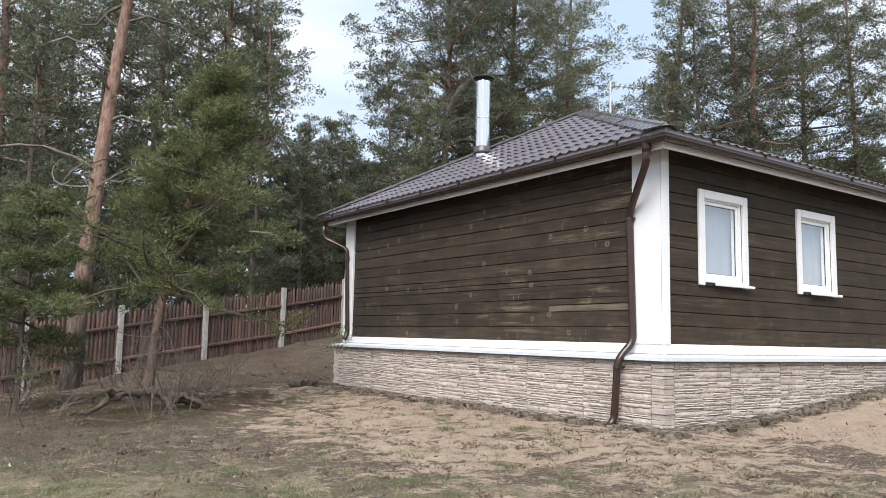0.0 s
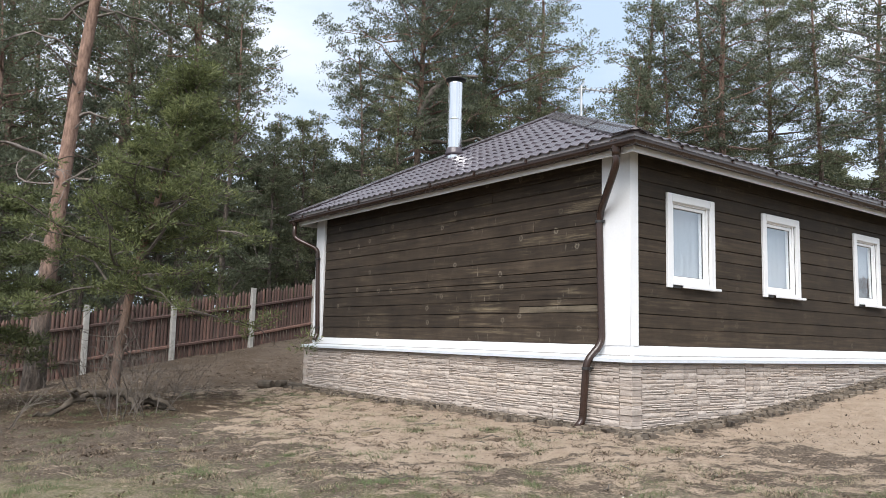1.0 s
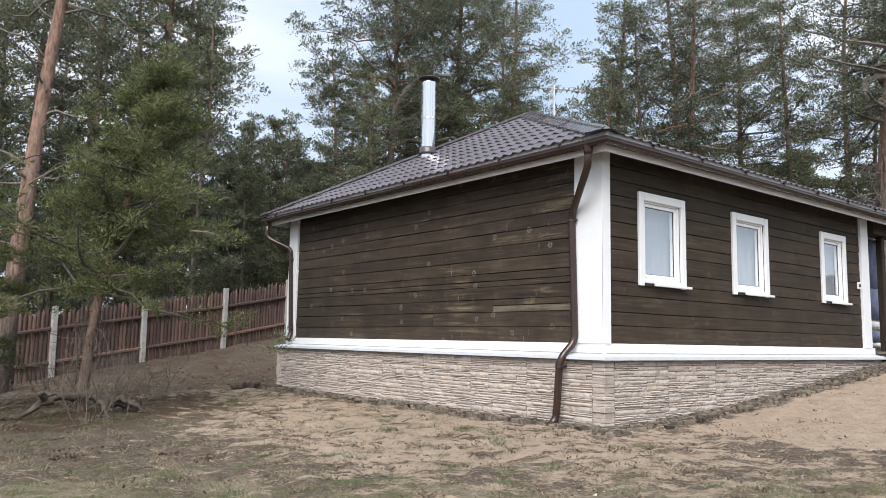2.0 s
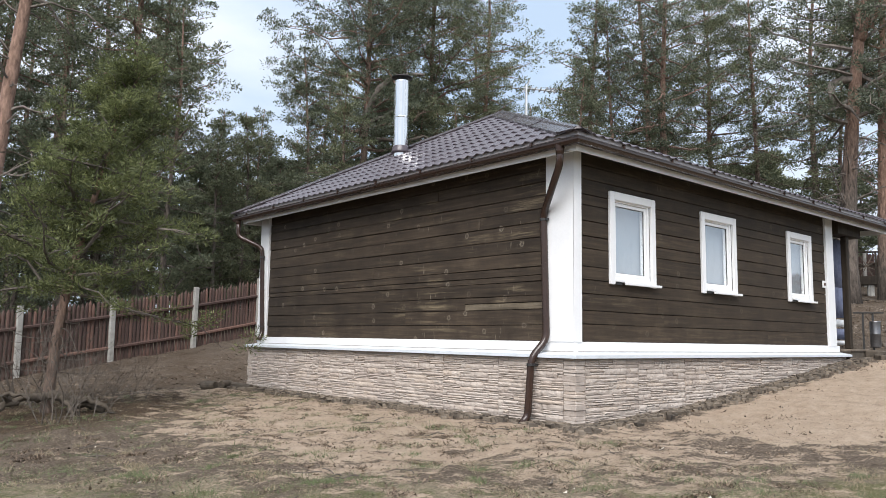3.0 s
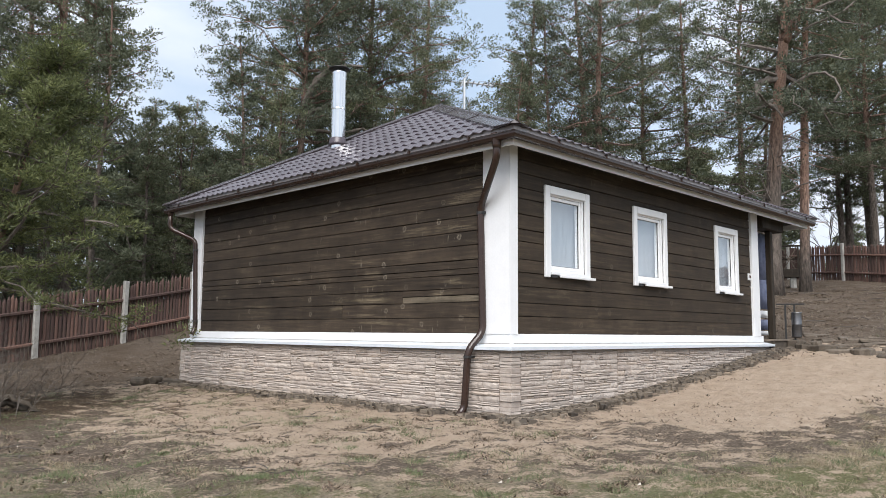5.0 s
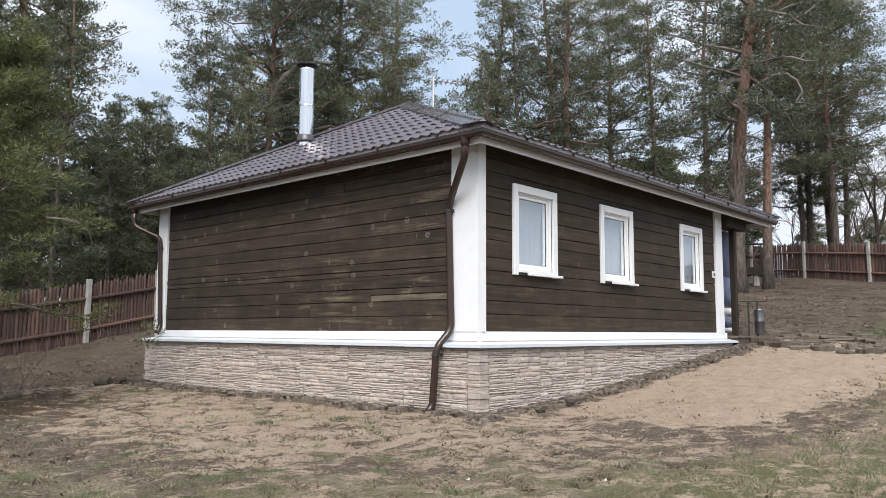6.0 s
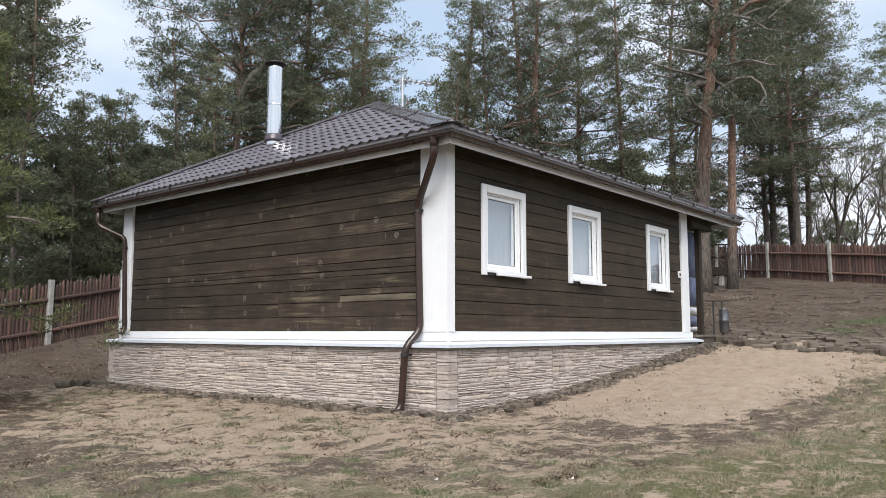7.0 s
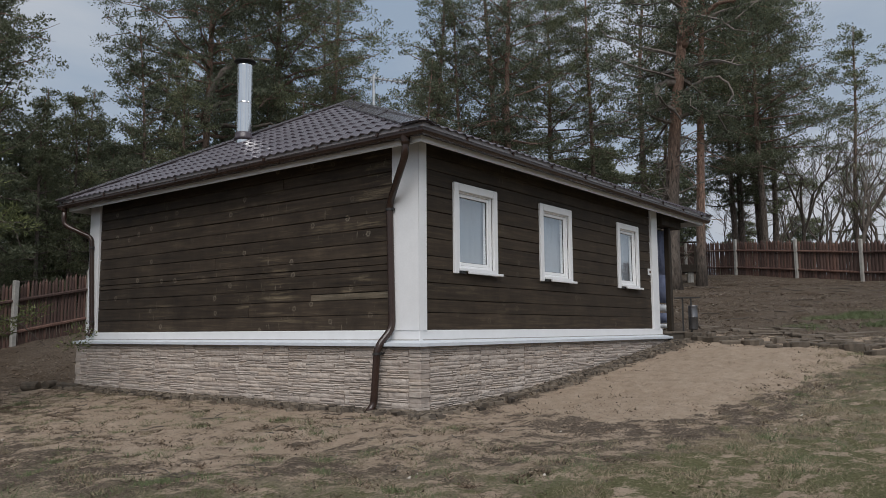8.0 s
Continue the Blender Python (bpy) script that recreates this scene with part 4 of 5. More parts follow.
def pine(name, seed, height, girth, clear, spread, limbs, tufts_per, needle, mat, label, lean=(0, 0), wobble=0.25, dead=8, per=44, flat=0.5, blade=0.06, bark=None, pad=0.34, conic=False, limb_bark=None, snag=1.0):
    """A Scots pine: wandering stem, crooked limbs, sprays of needles at their outer ends, dead snags below the crown."""
    rng = np.random.default_rng(seed)
    bark = bark or (BARK if height > 9 else GREY_BARK)
    line = trunk_line(rng, height, lean, wobble)
    tree = tagged(new(name), label, "tree")
    bm = bmesh.new()
    rad = girth * (1 - 0.86 * np.clip(line[:, 2] / height, 0, 1)) ** 0.9
    rad[0] *= 1.35
    tube(bm, line, list(np.maximum(rad, 0.012)), 9)
    part("trunk", bm, bark, tree, "", True)
    bm = bmesh.new()
    cen, size = [], []

    def on_trunk(z):
        return np.array([np.interp(z, line[:, 2], line[:, k]) for k in (0, 1, 2)])
    for i in range(limbs):
        u = (i + rng.uniform(0, 1)) / limbs
        z = height * (clear + (1 - clear) * u * 0.97)
        az = 2.4 * i + rng.uniform(-0.5, 0.5)
        shape = math.sin(math.pi * min(1, 0.18 + 0.8 * u)) ** flat
        if conic:
            shape = 0.20 + 0.80 * (1 - u) ** 0.95
        ln = spread * shape * rng.uniform(0.6, 1.15)
        up = 0.75 * (u - 0.35) + rng.uniform(-0.15, 0.2)
        if conic:
            up = max(up, -0.05) + 0.12
        p = on_trunk(z)
        d = np.array([math.cos(az), math.sin(az), up])
        d /= np.linalg.norm(d)
        pts = [p]
        for k in range(5):
            d = d + rng.normal(size=3) * 0.22 + np.array([0, 0, 0.05])
            d /= np.linalg.norm(d)
            pts.append(pts[-1] + d * ln / 5)
        r0 = max(0.018, 0.32 * girth * (1 - u) ** 0.6 * rng.uniform(0.5, 1.0) + 0.012)
        tube(bm, pts, [r0 * (1 - 0.17 * k) for k in range(6)], 5, False)
        for k in range(int(tufts_per * (0.45 + shape))):
            t = 5 * rng.uniform(0.12, 1.0) ** 0.8
            j = min(4, int(t))
            q = pts[j] + (pts[j + 1] - pts[j]) * (t - j)
            off = rng.normal(size=3) * np.array([1, 1, 0.34]) * ln * 0.13
            if k % 3 == 0:
                tube(bm, [q, q + off * 0.5 + np.array([0, 0, 0.03]), q + off], [r0 * 0.3 + 0.004, r0 * 0.2 + 0.003, 0.003], 3, False)
            cen.append(q + off)
            size.append(pad * rng.uniform(0.55, 1.25))
    for i in range(dead):
        z = height * clear * rng.uniform(0.35, 1.02)
        az = rng.uniform(0, 6.28)
        p = on_trunk(z)
        d = np.array([math.cos(az), math.sin(az), rng.uniform(-0.25, 0.35)])
        ln = spread * rng.uniform(0.15, 0.6)
        pts, bend = [p], rng.normal(size=3) * 0.16 - np.array([0, 0, 0.05])
        for k in range(7):
            bend = 0.75 * bend + rng.normal(size=3) * 0.11
            d = d + bend
            d /= np.linalg.norm(d)
            pts.append(pts[-1] + d * ln / 7)
        tube(bm, pts, [snag * w for w in (0.026, 0.022, 0.019, 0.016, 0.013, 0.010, 0.007, 0.003)], 5, False)
        for k in (3, 4, 5, 6):
            tip = pts[k] + (d + rng.normal(size=3) * 0.8) * ln * 0.12
            tube(bm, [pts[k], (pts[k] + tip) / 2 + rng.normal(size=3) * ln * 0.02, tip], [0.008 * snag, 0.006 * snag, 0.002 * snag], 3, False)
    tagged(part("branchwork", bm, limb_bark or (bark if height > 9 else GREY_BARK), tree), kind="stuff")
    v = needle_pads(rng, np.array(cen), np.array(size), per, needle, blade)
    me = fast_mesh("crown", v, np.arange(len(v)).reshape(-1, 3), mat)
    under("crown", me, tree)
    return tree


def polar(azimuth, distance):
    a = radians(azimuth)
    x, y = EYE_X + distance * math.sin(a), EYE_Y + distance * math.cos(a)
    return x, y, soil_z(x, y)


PLACED = []


def plant(tree, azimuth, distance, turn=0, size=1.0, tall=1.0):
    """Set a tree, or a copy of it, on the ground."""
    x, y, z = polar(azimuth, distance)
    m = Matrix.Translation((x, y, z - 0.05)) @ pose(0, 0, 0, 0, 0, turn) @ Matrix.Diagonal((size, size, size * tall, 1))
    if tree not in PLACED:
        PLACED.append(tree)
        tree.matrix_basis = m
        return tree
    return copy_thing(tree, m @ Matrix.Diagonal([1 / s for s in tree.scale] + [1]))


TALL = "tall Scots pine with an orange upper stem and grey-green needles"
tall_a = pine("pine_tree", 11, 21, 0.22, 0.24, 3.7, 50, 7, 0.13, NEEDLES, TALL, (0.6, 0.3), 0.35, 12, 42, blade=0.075, pad=0.42)
tall_b = pine("pine_tree", 12, 19, 0.19, 0.22, 3.3, 48, 7, 0.13, NEEDLES, TALL, (-0.4, 0.5), 0.3, 12, 42, blade=0.075, pad=0.40)
tall_c = pine("pine_tree", 13, 23, 0.25, 0.28, 4.2, 54, 7, 0.13, NEEDLES, TALL, (0.3, -0.5), 0.45, 12, 42, blade=0.075, pad=0.45)
mid_a = pine("pine_tree", 14, 12, 0.12, 0.12, 2.2, 44, 5, 0.12, NEEDLES, "slender dark green pine in the wood", (0.2, 0.1), 0.2, 8, 40, blade=0.065, pad=0.34)
mid_b = pine("pine_tree", 15, 9.5, 0.10, 0.08, 2.0, 40, 5, 0.12, NEEDLES, "bushy young pine at the wood's edge", (-0.2, 0.2), 0.2, 6, 40, blade=0.065, pad=0.34)
thicket = pine("pine_tree", 27, 9, 0.11, 0.06, 2.4, 34, 5, 0.26, NEEDLES, "dark bushy pine deep in the wood", (0.2, 0.1), 0.2, 4, 36, blade=0.13, pad=0.5)
young = pine("pine_tree", 16, 5.2, 0.085, 0.33, 2.25, 66, 9, 0.075, FRESH_NEEDLES, "leaning young pine with fresh green needles and bare lower twigs", (0.95, -0.25), 0.2, 44, 76, blade=0.020, pad=0.20, conic=True, bark=bark_material(0.6, 4.5), snag=0.35)
small = pine("pine_tree", 26, 3.4, 0.05, 0.26, 1.35, 40, 7, 0.08, FRESH_NEEDLES, "small bushy green pine in front of the fence", (0.2, 0.1), 0.1, 10, 66, blade=0.020, pad=0.17, snag=0.4)
big_left = pine("pine_tree", 17, 17, 0.21, 0.52, 3.4, 36, 8, 0.115, NEEDLES, "tall Scots pine with a bare orange trunk beside the fence", (1.35, 0.1), 0.12, 22, 60, blade=0.04, pad=0.36, bark=ORANGE_BARK, limb_bark=PALE_LIMB, snag=1.35)
broad = pine("pine_tree", 18, 19.5, 0.25, 0.36, 5.6, 64, 14, 0.12, NEEDLES, "broad Scots pine with pale crooked limbs behind the flue", (0.6, 0.2), 0.4, 14, 68, blade=0.062, pad=0.47)
old_right = pine("pine_tree", 19, 17, 0.30, 0.34, 4.8, 54, 11, 0.115, NEEDLES, "old pine with a thick twisted trunk and pale dead limbs", (0.45, -1.25), 0.4, 20, 46, blade=0.055, pad=0.42, bark=bark_material(5.0, 8.5), limb_bark=PALE_LIMB, snag=1.5)
slim_right = pine("pine_tree", 20, 18, 0.19, 0.38, 3.3, 46, 9, 0.12, NEEDLES, "slim pine with an orange trunk on the bank", (0.35, -0.9), 0.15, 12, 50, blade=0.06, pad=0.4, bark=ORANGE_BARK)

plant(young, 14.3, 12.2, 0)
plant(small, 6.4, 13.2, 0)
plant(big_left, 9.5, 18.0, 0, 0.95)
plant(broad, 35.0, 33, 40, 0.82, 1.2)
plant(broad, 40.2, 36, 215, 0.86, 1.15)
plant(old_right, 69.2, 29, 0)
plant(slim_right, 71.15, 31, 0)
for tree, az, r, turn, size in ((tall_b, 73.6, 44, 10, 0.9), (tall_a, 75.2, 47, 100, 0.9), (tall_b, 76.0, 46, 200, 0.95), (broad, 75.4, 40, 150, 0.75), (tall_c, 56.2, 40, 60, 0.9), (broad, 60.8, 44, 160, 0.85),
                                (tall_c, 52.2, 42, 250, 0.8), (tall_b, 64.0, 42, 20, 0.9), (tall_a, 13.2, 30, 20, 0.9), (tall_b, 8.6, 37, 75, 0.95), (tall_c, 4.0, 26, 130, 0.85), (tall_b, 7.2, 29, 40, 0.9), (tall_a, 10.5, 33, 250, 0.9), (mid_a, 6.0, 23, 60, 0.9), (mid_a, 14.5, 27, 190, 1.0), (tall_c, 16.5, 36, 80, 0.85), (tall_b, 19.5, 31, 200, 0.85), (tall_a, 43.0, 47, 300, 0.9),
                                (tall_b, 81.0, 52, 120, 0.85), (mid_a, 21.0, 26, 0, 0.95), (mid_a, 31.0, 30, 90, 0.9), (mid_b, 24.5, 30, 10, 0.85), (tall_a, 19.2, 37, 300, 0.85), (tall_a, 67.4, 42, 210, 0.9), (tall_c, 57.8, 36, 200, 0.85), (tall_c, 18.0, 29, 10, 0.8)):
    plant(tree, az, r, turn, size)


def wood():
    """The wood beyond the fence: loose rows of pines, lower where the sky shows through."""
    rng = random.Random(77)
    for az in np.arange(3, 80, 5.0):
        for lo, hi in ((27, 36), (38, 50)):
            a, r = az + rng.uniform(-2.0, 2.0), rng.uniform(lo, hi)
            if a > 58 and lo < 38 or a > 77 or 60 < a < 70 and rng.random() < 0.5:
                continue
            gap = 21.5 < a < 30.5 or 44.5 < a < 49.5
            limit = 0.27 * r if gap else 99
            t = rng.choice([mid_a, mid_b] if gap or rng.random() < 0.3 else [tall_a, tall_b, tall_c])
            size = min(rng.uniform(0.75, 1.05), limit / HEIGHTS[t.name])
            if size > 0.3:
                plant(t, a, r, rng.uniform(0, 360), size)
    # lower growth that closes the view between the stems
    for az in np.arange(4, 68, 5.0):
        a, r = az + rng.uniform(-0.8, 0.8), rng.uniform(30, 58)
        if 36 < a < 58:
            continue
        plant(rng.choice([mid_a, mid_b]), a, r, rng.uniform(0, 360), min(rng.uniform(0.5, 0.85), 0.22 * r / 10))
    for az in np.arange(22.5, 31.5, 0.9):
        r = rng.uniform(38, 46)
        plant(rng.choice([mid_a, mid_b, thicket]), az + rng.uniform(-0.4, 0.4), r, rng.uniform(0, 360), r * rng.uniform(0.22, 0.285) / 11)
    for az in np.arange(33, 59, 2.6):
        if not 44 < az < 49.5:
            plant(mid_a, az + rng.uniform(-1, 1), rng.uniform(41, 52), rng.uniform(0, 360), rng.uniform(1.1, 1.35))
    for az in np.arange(3.5, 70, 1.7):
        if 36 < az < 58:
            continue
        plant(thicket, az + rng.uniform(-0.6, 0.6), rng.uniform(52, 74), rng.uniform(0, 360), rng.uniform(0.8, 1.25))


def far_right_growth():
    """Low dusky growth behind the fence on the bank."""
    rng = random.Random(5)
    for az in np.arange(69.5, 85, 1.3):
        plant(thicket, az + rng.uniform(-0.4, 0.4), rng.uniform(62, 84), rng.uniform(0, 360), rng.uniform(0.4, 0.7))


HEIGHTS = {tall_a.name: 21, tall_b.name: 19, tall_c.name: 23, mid_a.name: 12, mid_b.name: 9.5}
wood()
far_right_growth()


# ---------------------------------------------------------------- bare trees, shrubs, fallen limb
def bare_tree(name, seed, height, girth, depth, label, category, stems=1, spreadk=0.55):
    rng = random.Random(seed)
    tree = tagged(new(name), label, category)
    trunk, twigs = bmesh.new(), bmesh.new()

    def grow(p, d, ln, r, k):
        pts, q, v = [p], p, d
        for _ in range(4):
            v = (v + Vector((rng.gauss(0, 0.13), rng.gauss(0, 0.13), rng.gauss(0.03, 0.08)))).normalized()
            q = q + v * ln / 4
            pts.append(q)
        tube(trunk if k == depth else twigs, pts, [r * (1 - 0.1 * i) for i in range(5)], 6 if k > 2 else 3, False)
        if k == 0:
            return
        for i in range(rng.choice((2, 3, 3)) if k < depth else 4):
            j = pts[rng.choice((2, 3, 4))] if i else pts[4]
            side = Vector((rng.gauss(0, 1), rng.gauss(0, 1), rng.gauss(0.25, 0.5))).normalized()
            grow(j, (v + side * spreadk * rng.uniform(0.7, 1.4)).normalized(), ln * rng.uniform(0.58, 0.8), r * 0.55, k - 1)
    for i in range(stems):
        a = 6.28 * i / stems
        tilt = 0.0 if stems == 1 else 0.5
        grow(Vector((0.1 * math.cos(a), 0.1 * math.sin(a), -0.1)), Vector((tilt * math.cos(a), tilt * math.sin(a), 1)).normalized(), height * 0.36, girth, depth)
    part("trunk", trunk, GREY_BARK, tree)
    tagged(part("branchwork", twigs, GREY_BARK, tree), kind="stuff")
    return tree


BARE = "leafless grey deciduous tree with fine spreading twigs"
bare_a = bare_tree("bare_tree", 5, 9.5, 0.13, 5, BARE, "tree")
bare_b = bare_tree("bare_tree", 6, 8.5, 0.11, 5, BARE, "tree")
plant(bare_a, 77.6, 44, 0)
plant(bare_b, 79.4, 47, 60)
for az, r, turn, size in ((80.8, 43, 120, 1.1), (82.4, 46, 200, 1.0), (76.2, 52, 30, 1.0), (78.6, 55, 310, 1.1), (84.0, 44, 80, 1.1), (73.0, 50, 75, 0.9), (74.6, 56, 190, 1.0), (79.8, 58, 15, 1.2), (81.6, 53, 250, 1.0), (77.2, 60, 130, 1.2), (83.0, 57, 330, 1.2)):
    plant(bare_b if turn % 60 else bare_a, az, r, turn, size)
bush_a = bare_tree("bare_shrub", 8, 1.7, 0.010, 3, "thin leafless grey shrub under the young pine", "shrub", 5, 0.6)
bush_b = bare_tree("bare_shrub", 9, 1.3, 0.008, 3, "low leafless twiggy shrub on the brown litter", "shrub", 4, 0.7)
plant(bush_a, 14.6, 11.4, 0)
plant(bush_b, 16.8, 11.2, 40)
for b, az, r, turn, size in ((bush_b, 17.6, 12.6, 100, 0.9), (bush_b, 7.8, 10.6, 10, 1.0), (bush_a, 6.0, 12.5, 200, 0.9), (bush_a, 12.8, 13.5, 70, 1.2), (bush_b, 19.6, 13.0, 150, 0.9), (bush_b, 15.4, 10.8, 220, 0.8)):
    plant(b, az, r, turn, size)

limb = tagged(new("fallen_limb"), "gnarled dark fallen limb arching over the litter", "dead limb")


def gnarled(pts, radii, seed, steps=5):
    """A knotty stem: the way between the points is subdivided, and every ring is pushed out of round."""
    rng = random.Random(seed)
    way, rad = [], []
    for k in range(len(pts) - 1):
        a, b = Vector(pts[k]), Vector(pts[k + 1])
        for i in range(steps):
            t = i / steps
            way.append(a.lerp(b, t) + Vector((rng.gauss(0, 1), rng.gauss(0, 1), rng.gauss(0, 1))) * 0.014)
            rad.append((radii[k] * (1 - t) + radii[k + 1] * t) * rng.uniform(0.78, 1.25))
    bm = tube(bmesh.new(), way + [pts[-1]], rad + [radii[-1]], 10)
    for v in bm.verts:
        v.co += Vector((rng.gauss(0, 1), rng.gauss(0, 1), rng.gauss(0, 1))) * 0.008
    return bm


def over_soil(*spots):
    return [(x, y, soil_z(x, y) + h) for x, y, h in spots]


part("stem", gnarled(over_soil((-4.80, 6.05, 0.0), (-4.55, 6.12, 0.06), (-4.3, 6.2, 0.20), (-4.0, 6.25, 0.27), (-3.7, 6.25, 0.26), (-3.45, 6.15, 0.16), (-3.1, 5.9, 0.02)), (0.018, 0.030, 0.040, 0.055, 0.060, 0.075, 0.05), 8), LOG_BARK, limb, "", True)
for spots, radii, seed in (
        (((-4.25, 6.2, 0.22), (-4.33, 6.12, 0.34), (-4.2, 6.02, 0.36), (-4.08, 5.98, 0.30)), (0.035, 0.026, 0.018, 0.006), 3),
        (((-3.62, 6.2, 0.22), (-3.55, 6.0, 0.14), (-3.5, 5.82, -0.02)), (0.045, 0.035, 0.02), 4),
        (((-3.45, 6.15, 0.16), (-3.3, 6.3, 0.10), (-3.1, 6.35, -0.02)), (0.05, 0.035, 0.02), 5),
        (((-3.5, 6.15, 0.15), (-3.32, 5.95, 0.20), (-3.15, 5.8, 0.10), (-3.0, 5.72, -0.02)), (0.04, 0.034, 0.026, 0.015), 6)):
    part("snag", gnarled(over_soil(*spots), radii, seed, 4), LOG_BARK, limb, "", True)


def bare_limb(tree, line, z, way, radii, seed, mat):
    """A thick crooked limb that leaves the stem at height z and wanders sideways and up, coming forward a little."""
    m = tree.matrix_basis
    foot = m @ Vector([np.interp(z, line[:, 2], line[:, k]) for k in (0, 1, 2)])
    ahead = (foot - Vector((EYE_X, EYE_Y, foot.z))).normalized()
    aside = Vector((ahead.y, -ahead.x, 0))
    pts, inv = [foot], m.inverted()
    for i, (u, w) in enumerate(way):
        pts.append(foot + aside * u + Vector((0, 0, w)) - ahead * 0.16 * (i + 1))
    part("limb", gnarled([inv @ p for p in pts], radii, seed, 3), mat, tree, "", True)


old_line = trunk_line(np.random.default_rng(19), 17, (0.45, -1.25), 0.4)
HIGH_BARK = bark_material(-3.0, 0.0, 0.85)
bare_limb(old_right, old_line, 7.7, [(-0.39, -0.04), (-0.74, -0.2), (-0.78, -0.5), (-0.70, -0.83), (-0.43, -1.11), (-0.16, -1.33), (0.1, -1.8)], (0.13, 0.12, 0.11, 0.10, 0.085, 0.07, 0.05, 0.02), 31, PALE_LIMB)
bare_limb(old_right, old_line, 9.0, [(0.2, 0.34), (0.5, 0.67), (0.88, 0.97), (1.3, 1.2), (1.9, 1.15)], (0.19, 0.18, 0.15, 0.12, 0.09, 0.05), 32, HIGH_BARK)
bare_limb(old_right, old_line, 7.3, [(0.39, 0.06), (0.98, 0.36), (1.44, 0.3), (1.72, 0.0), (1.87, -0.5), (1.64, -0.91), (2.03, -0.97)], (0.06, 0.055, 0.05, 0.042, 0.036, 0.03, 0.025, 0.01), 33, PALE_LIMB)
broad_line = trunk_line(np.random.default_rng(18), 19.5, (0.6, 0.2), 0.4)
bare_limb(broad, broad_line, 9.0, [(0.2, 0.48), (0.53, 1.15), (1.08, 1.56), (1.7, 1.75), (2.5, 1.7)], (0.17, 0.16, 0.15, 0.12, 0.09, 0.05), 34, PALE_LIMB)
bare_limb(broad, broad_line, 7.7, [(0.7, 0.2), (1.7, 0.07), (2.6, 0.3), (3.4, -0.1)], (0.12, 0.11, 0.09, 0.06, 0.02), 35, GREY_BARK)
bare_limb(broad, broad_line, 8.4, [(0.35, 0.35), (0.8, 0.45), (1.2, 0.8), (1.5, 1.2)], (0.12, 0.11, 0.09, 0.06, 0.03), 36, GREY_BARK)
left_line = trunk_line(np.random.default_rng(17), 17, (1.35, 0.1), 0.12)
for z, way, r, seed in ((4.9, [(-0.5, 0.28), (-1.1, 0.4), (-1.7, 0.3), (-2.3, 0.05)], 0.055, 41), (6.2, [(0.3, 0.05), (0.7, -0.05)], 0.05, 42), (9.3, [(-0.3, 0.25), (-0.8, 0.4), (-1.5, 0.35)], 0.075, 43), (8.6, [(0.5, 0.15), (1.2, 0.0), (1.8, -0.4)], 0.04, 44), (7.4, [(-0.4, 0.4), (-1.0, 0.45), (-1.5, 0.1)], 0.035, 45)):
    bare_limb(big_left, left_line, z, way, [r * (1 - k / (len(way) + 0.4)) for k in range(len(way) + 1)], seed, PALE_LIMB)


# ---------------------------------------------------------------- edge of the porch: sawn logs, slabs, bin
def stump(r, h, seed):
    rng = random.Random(seed)
    bm = bmesh.new()
    n = 16
    ring = [r * rng.uniform(0.80, 1.15) for _ in range(n)]
    top, mid, low = [], [], []
    for i in range(n):
        a = 2 * math.pi * i / n
        c, s = math.cos(a), math.sin(a)
        low.append(bm.verts.new((c * ring[i], s * ring[i], -0.25)))
        mid.append(bm.verts.new((c * ring[i], s * ring[i], h - 0.02)))
        top.append(bm.verts.new((c * ring[i] * 0.9, s * ring[i] * 0.9, h + rng.uniform(-0.006, 0.006))))
    for a, b in ((low, mid), (mid, top)):
        for i in range(n):
            bm.faces.new((a[i], a[(i + 1) % n], b[(i + 1) % n], b[i]))
    bm.faces.new(top)
    return bm


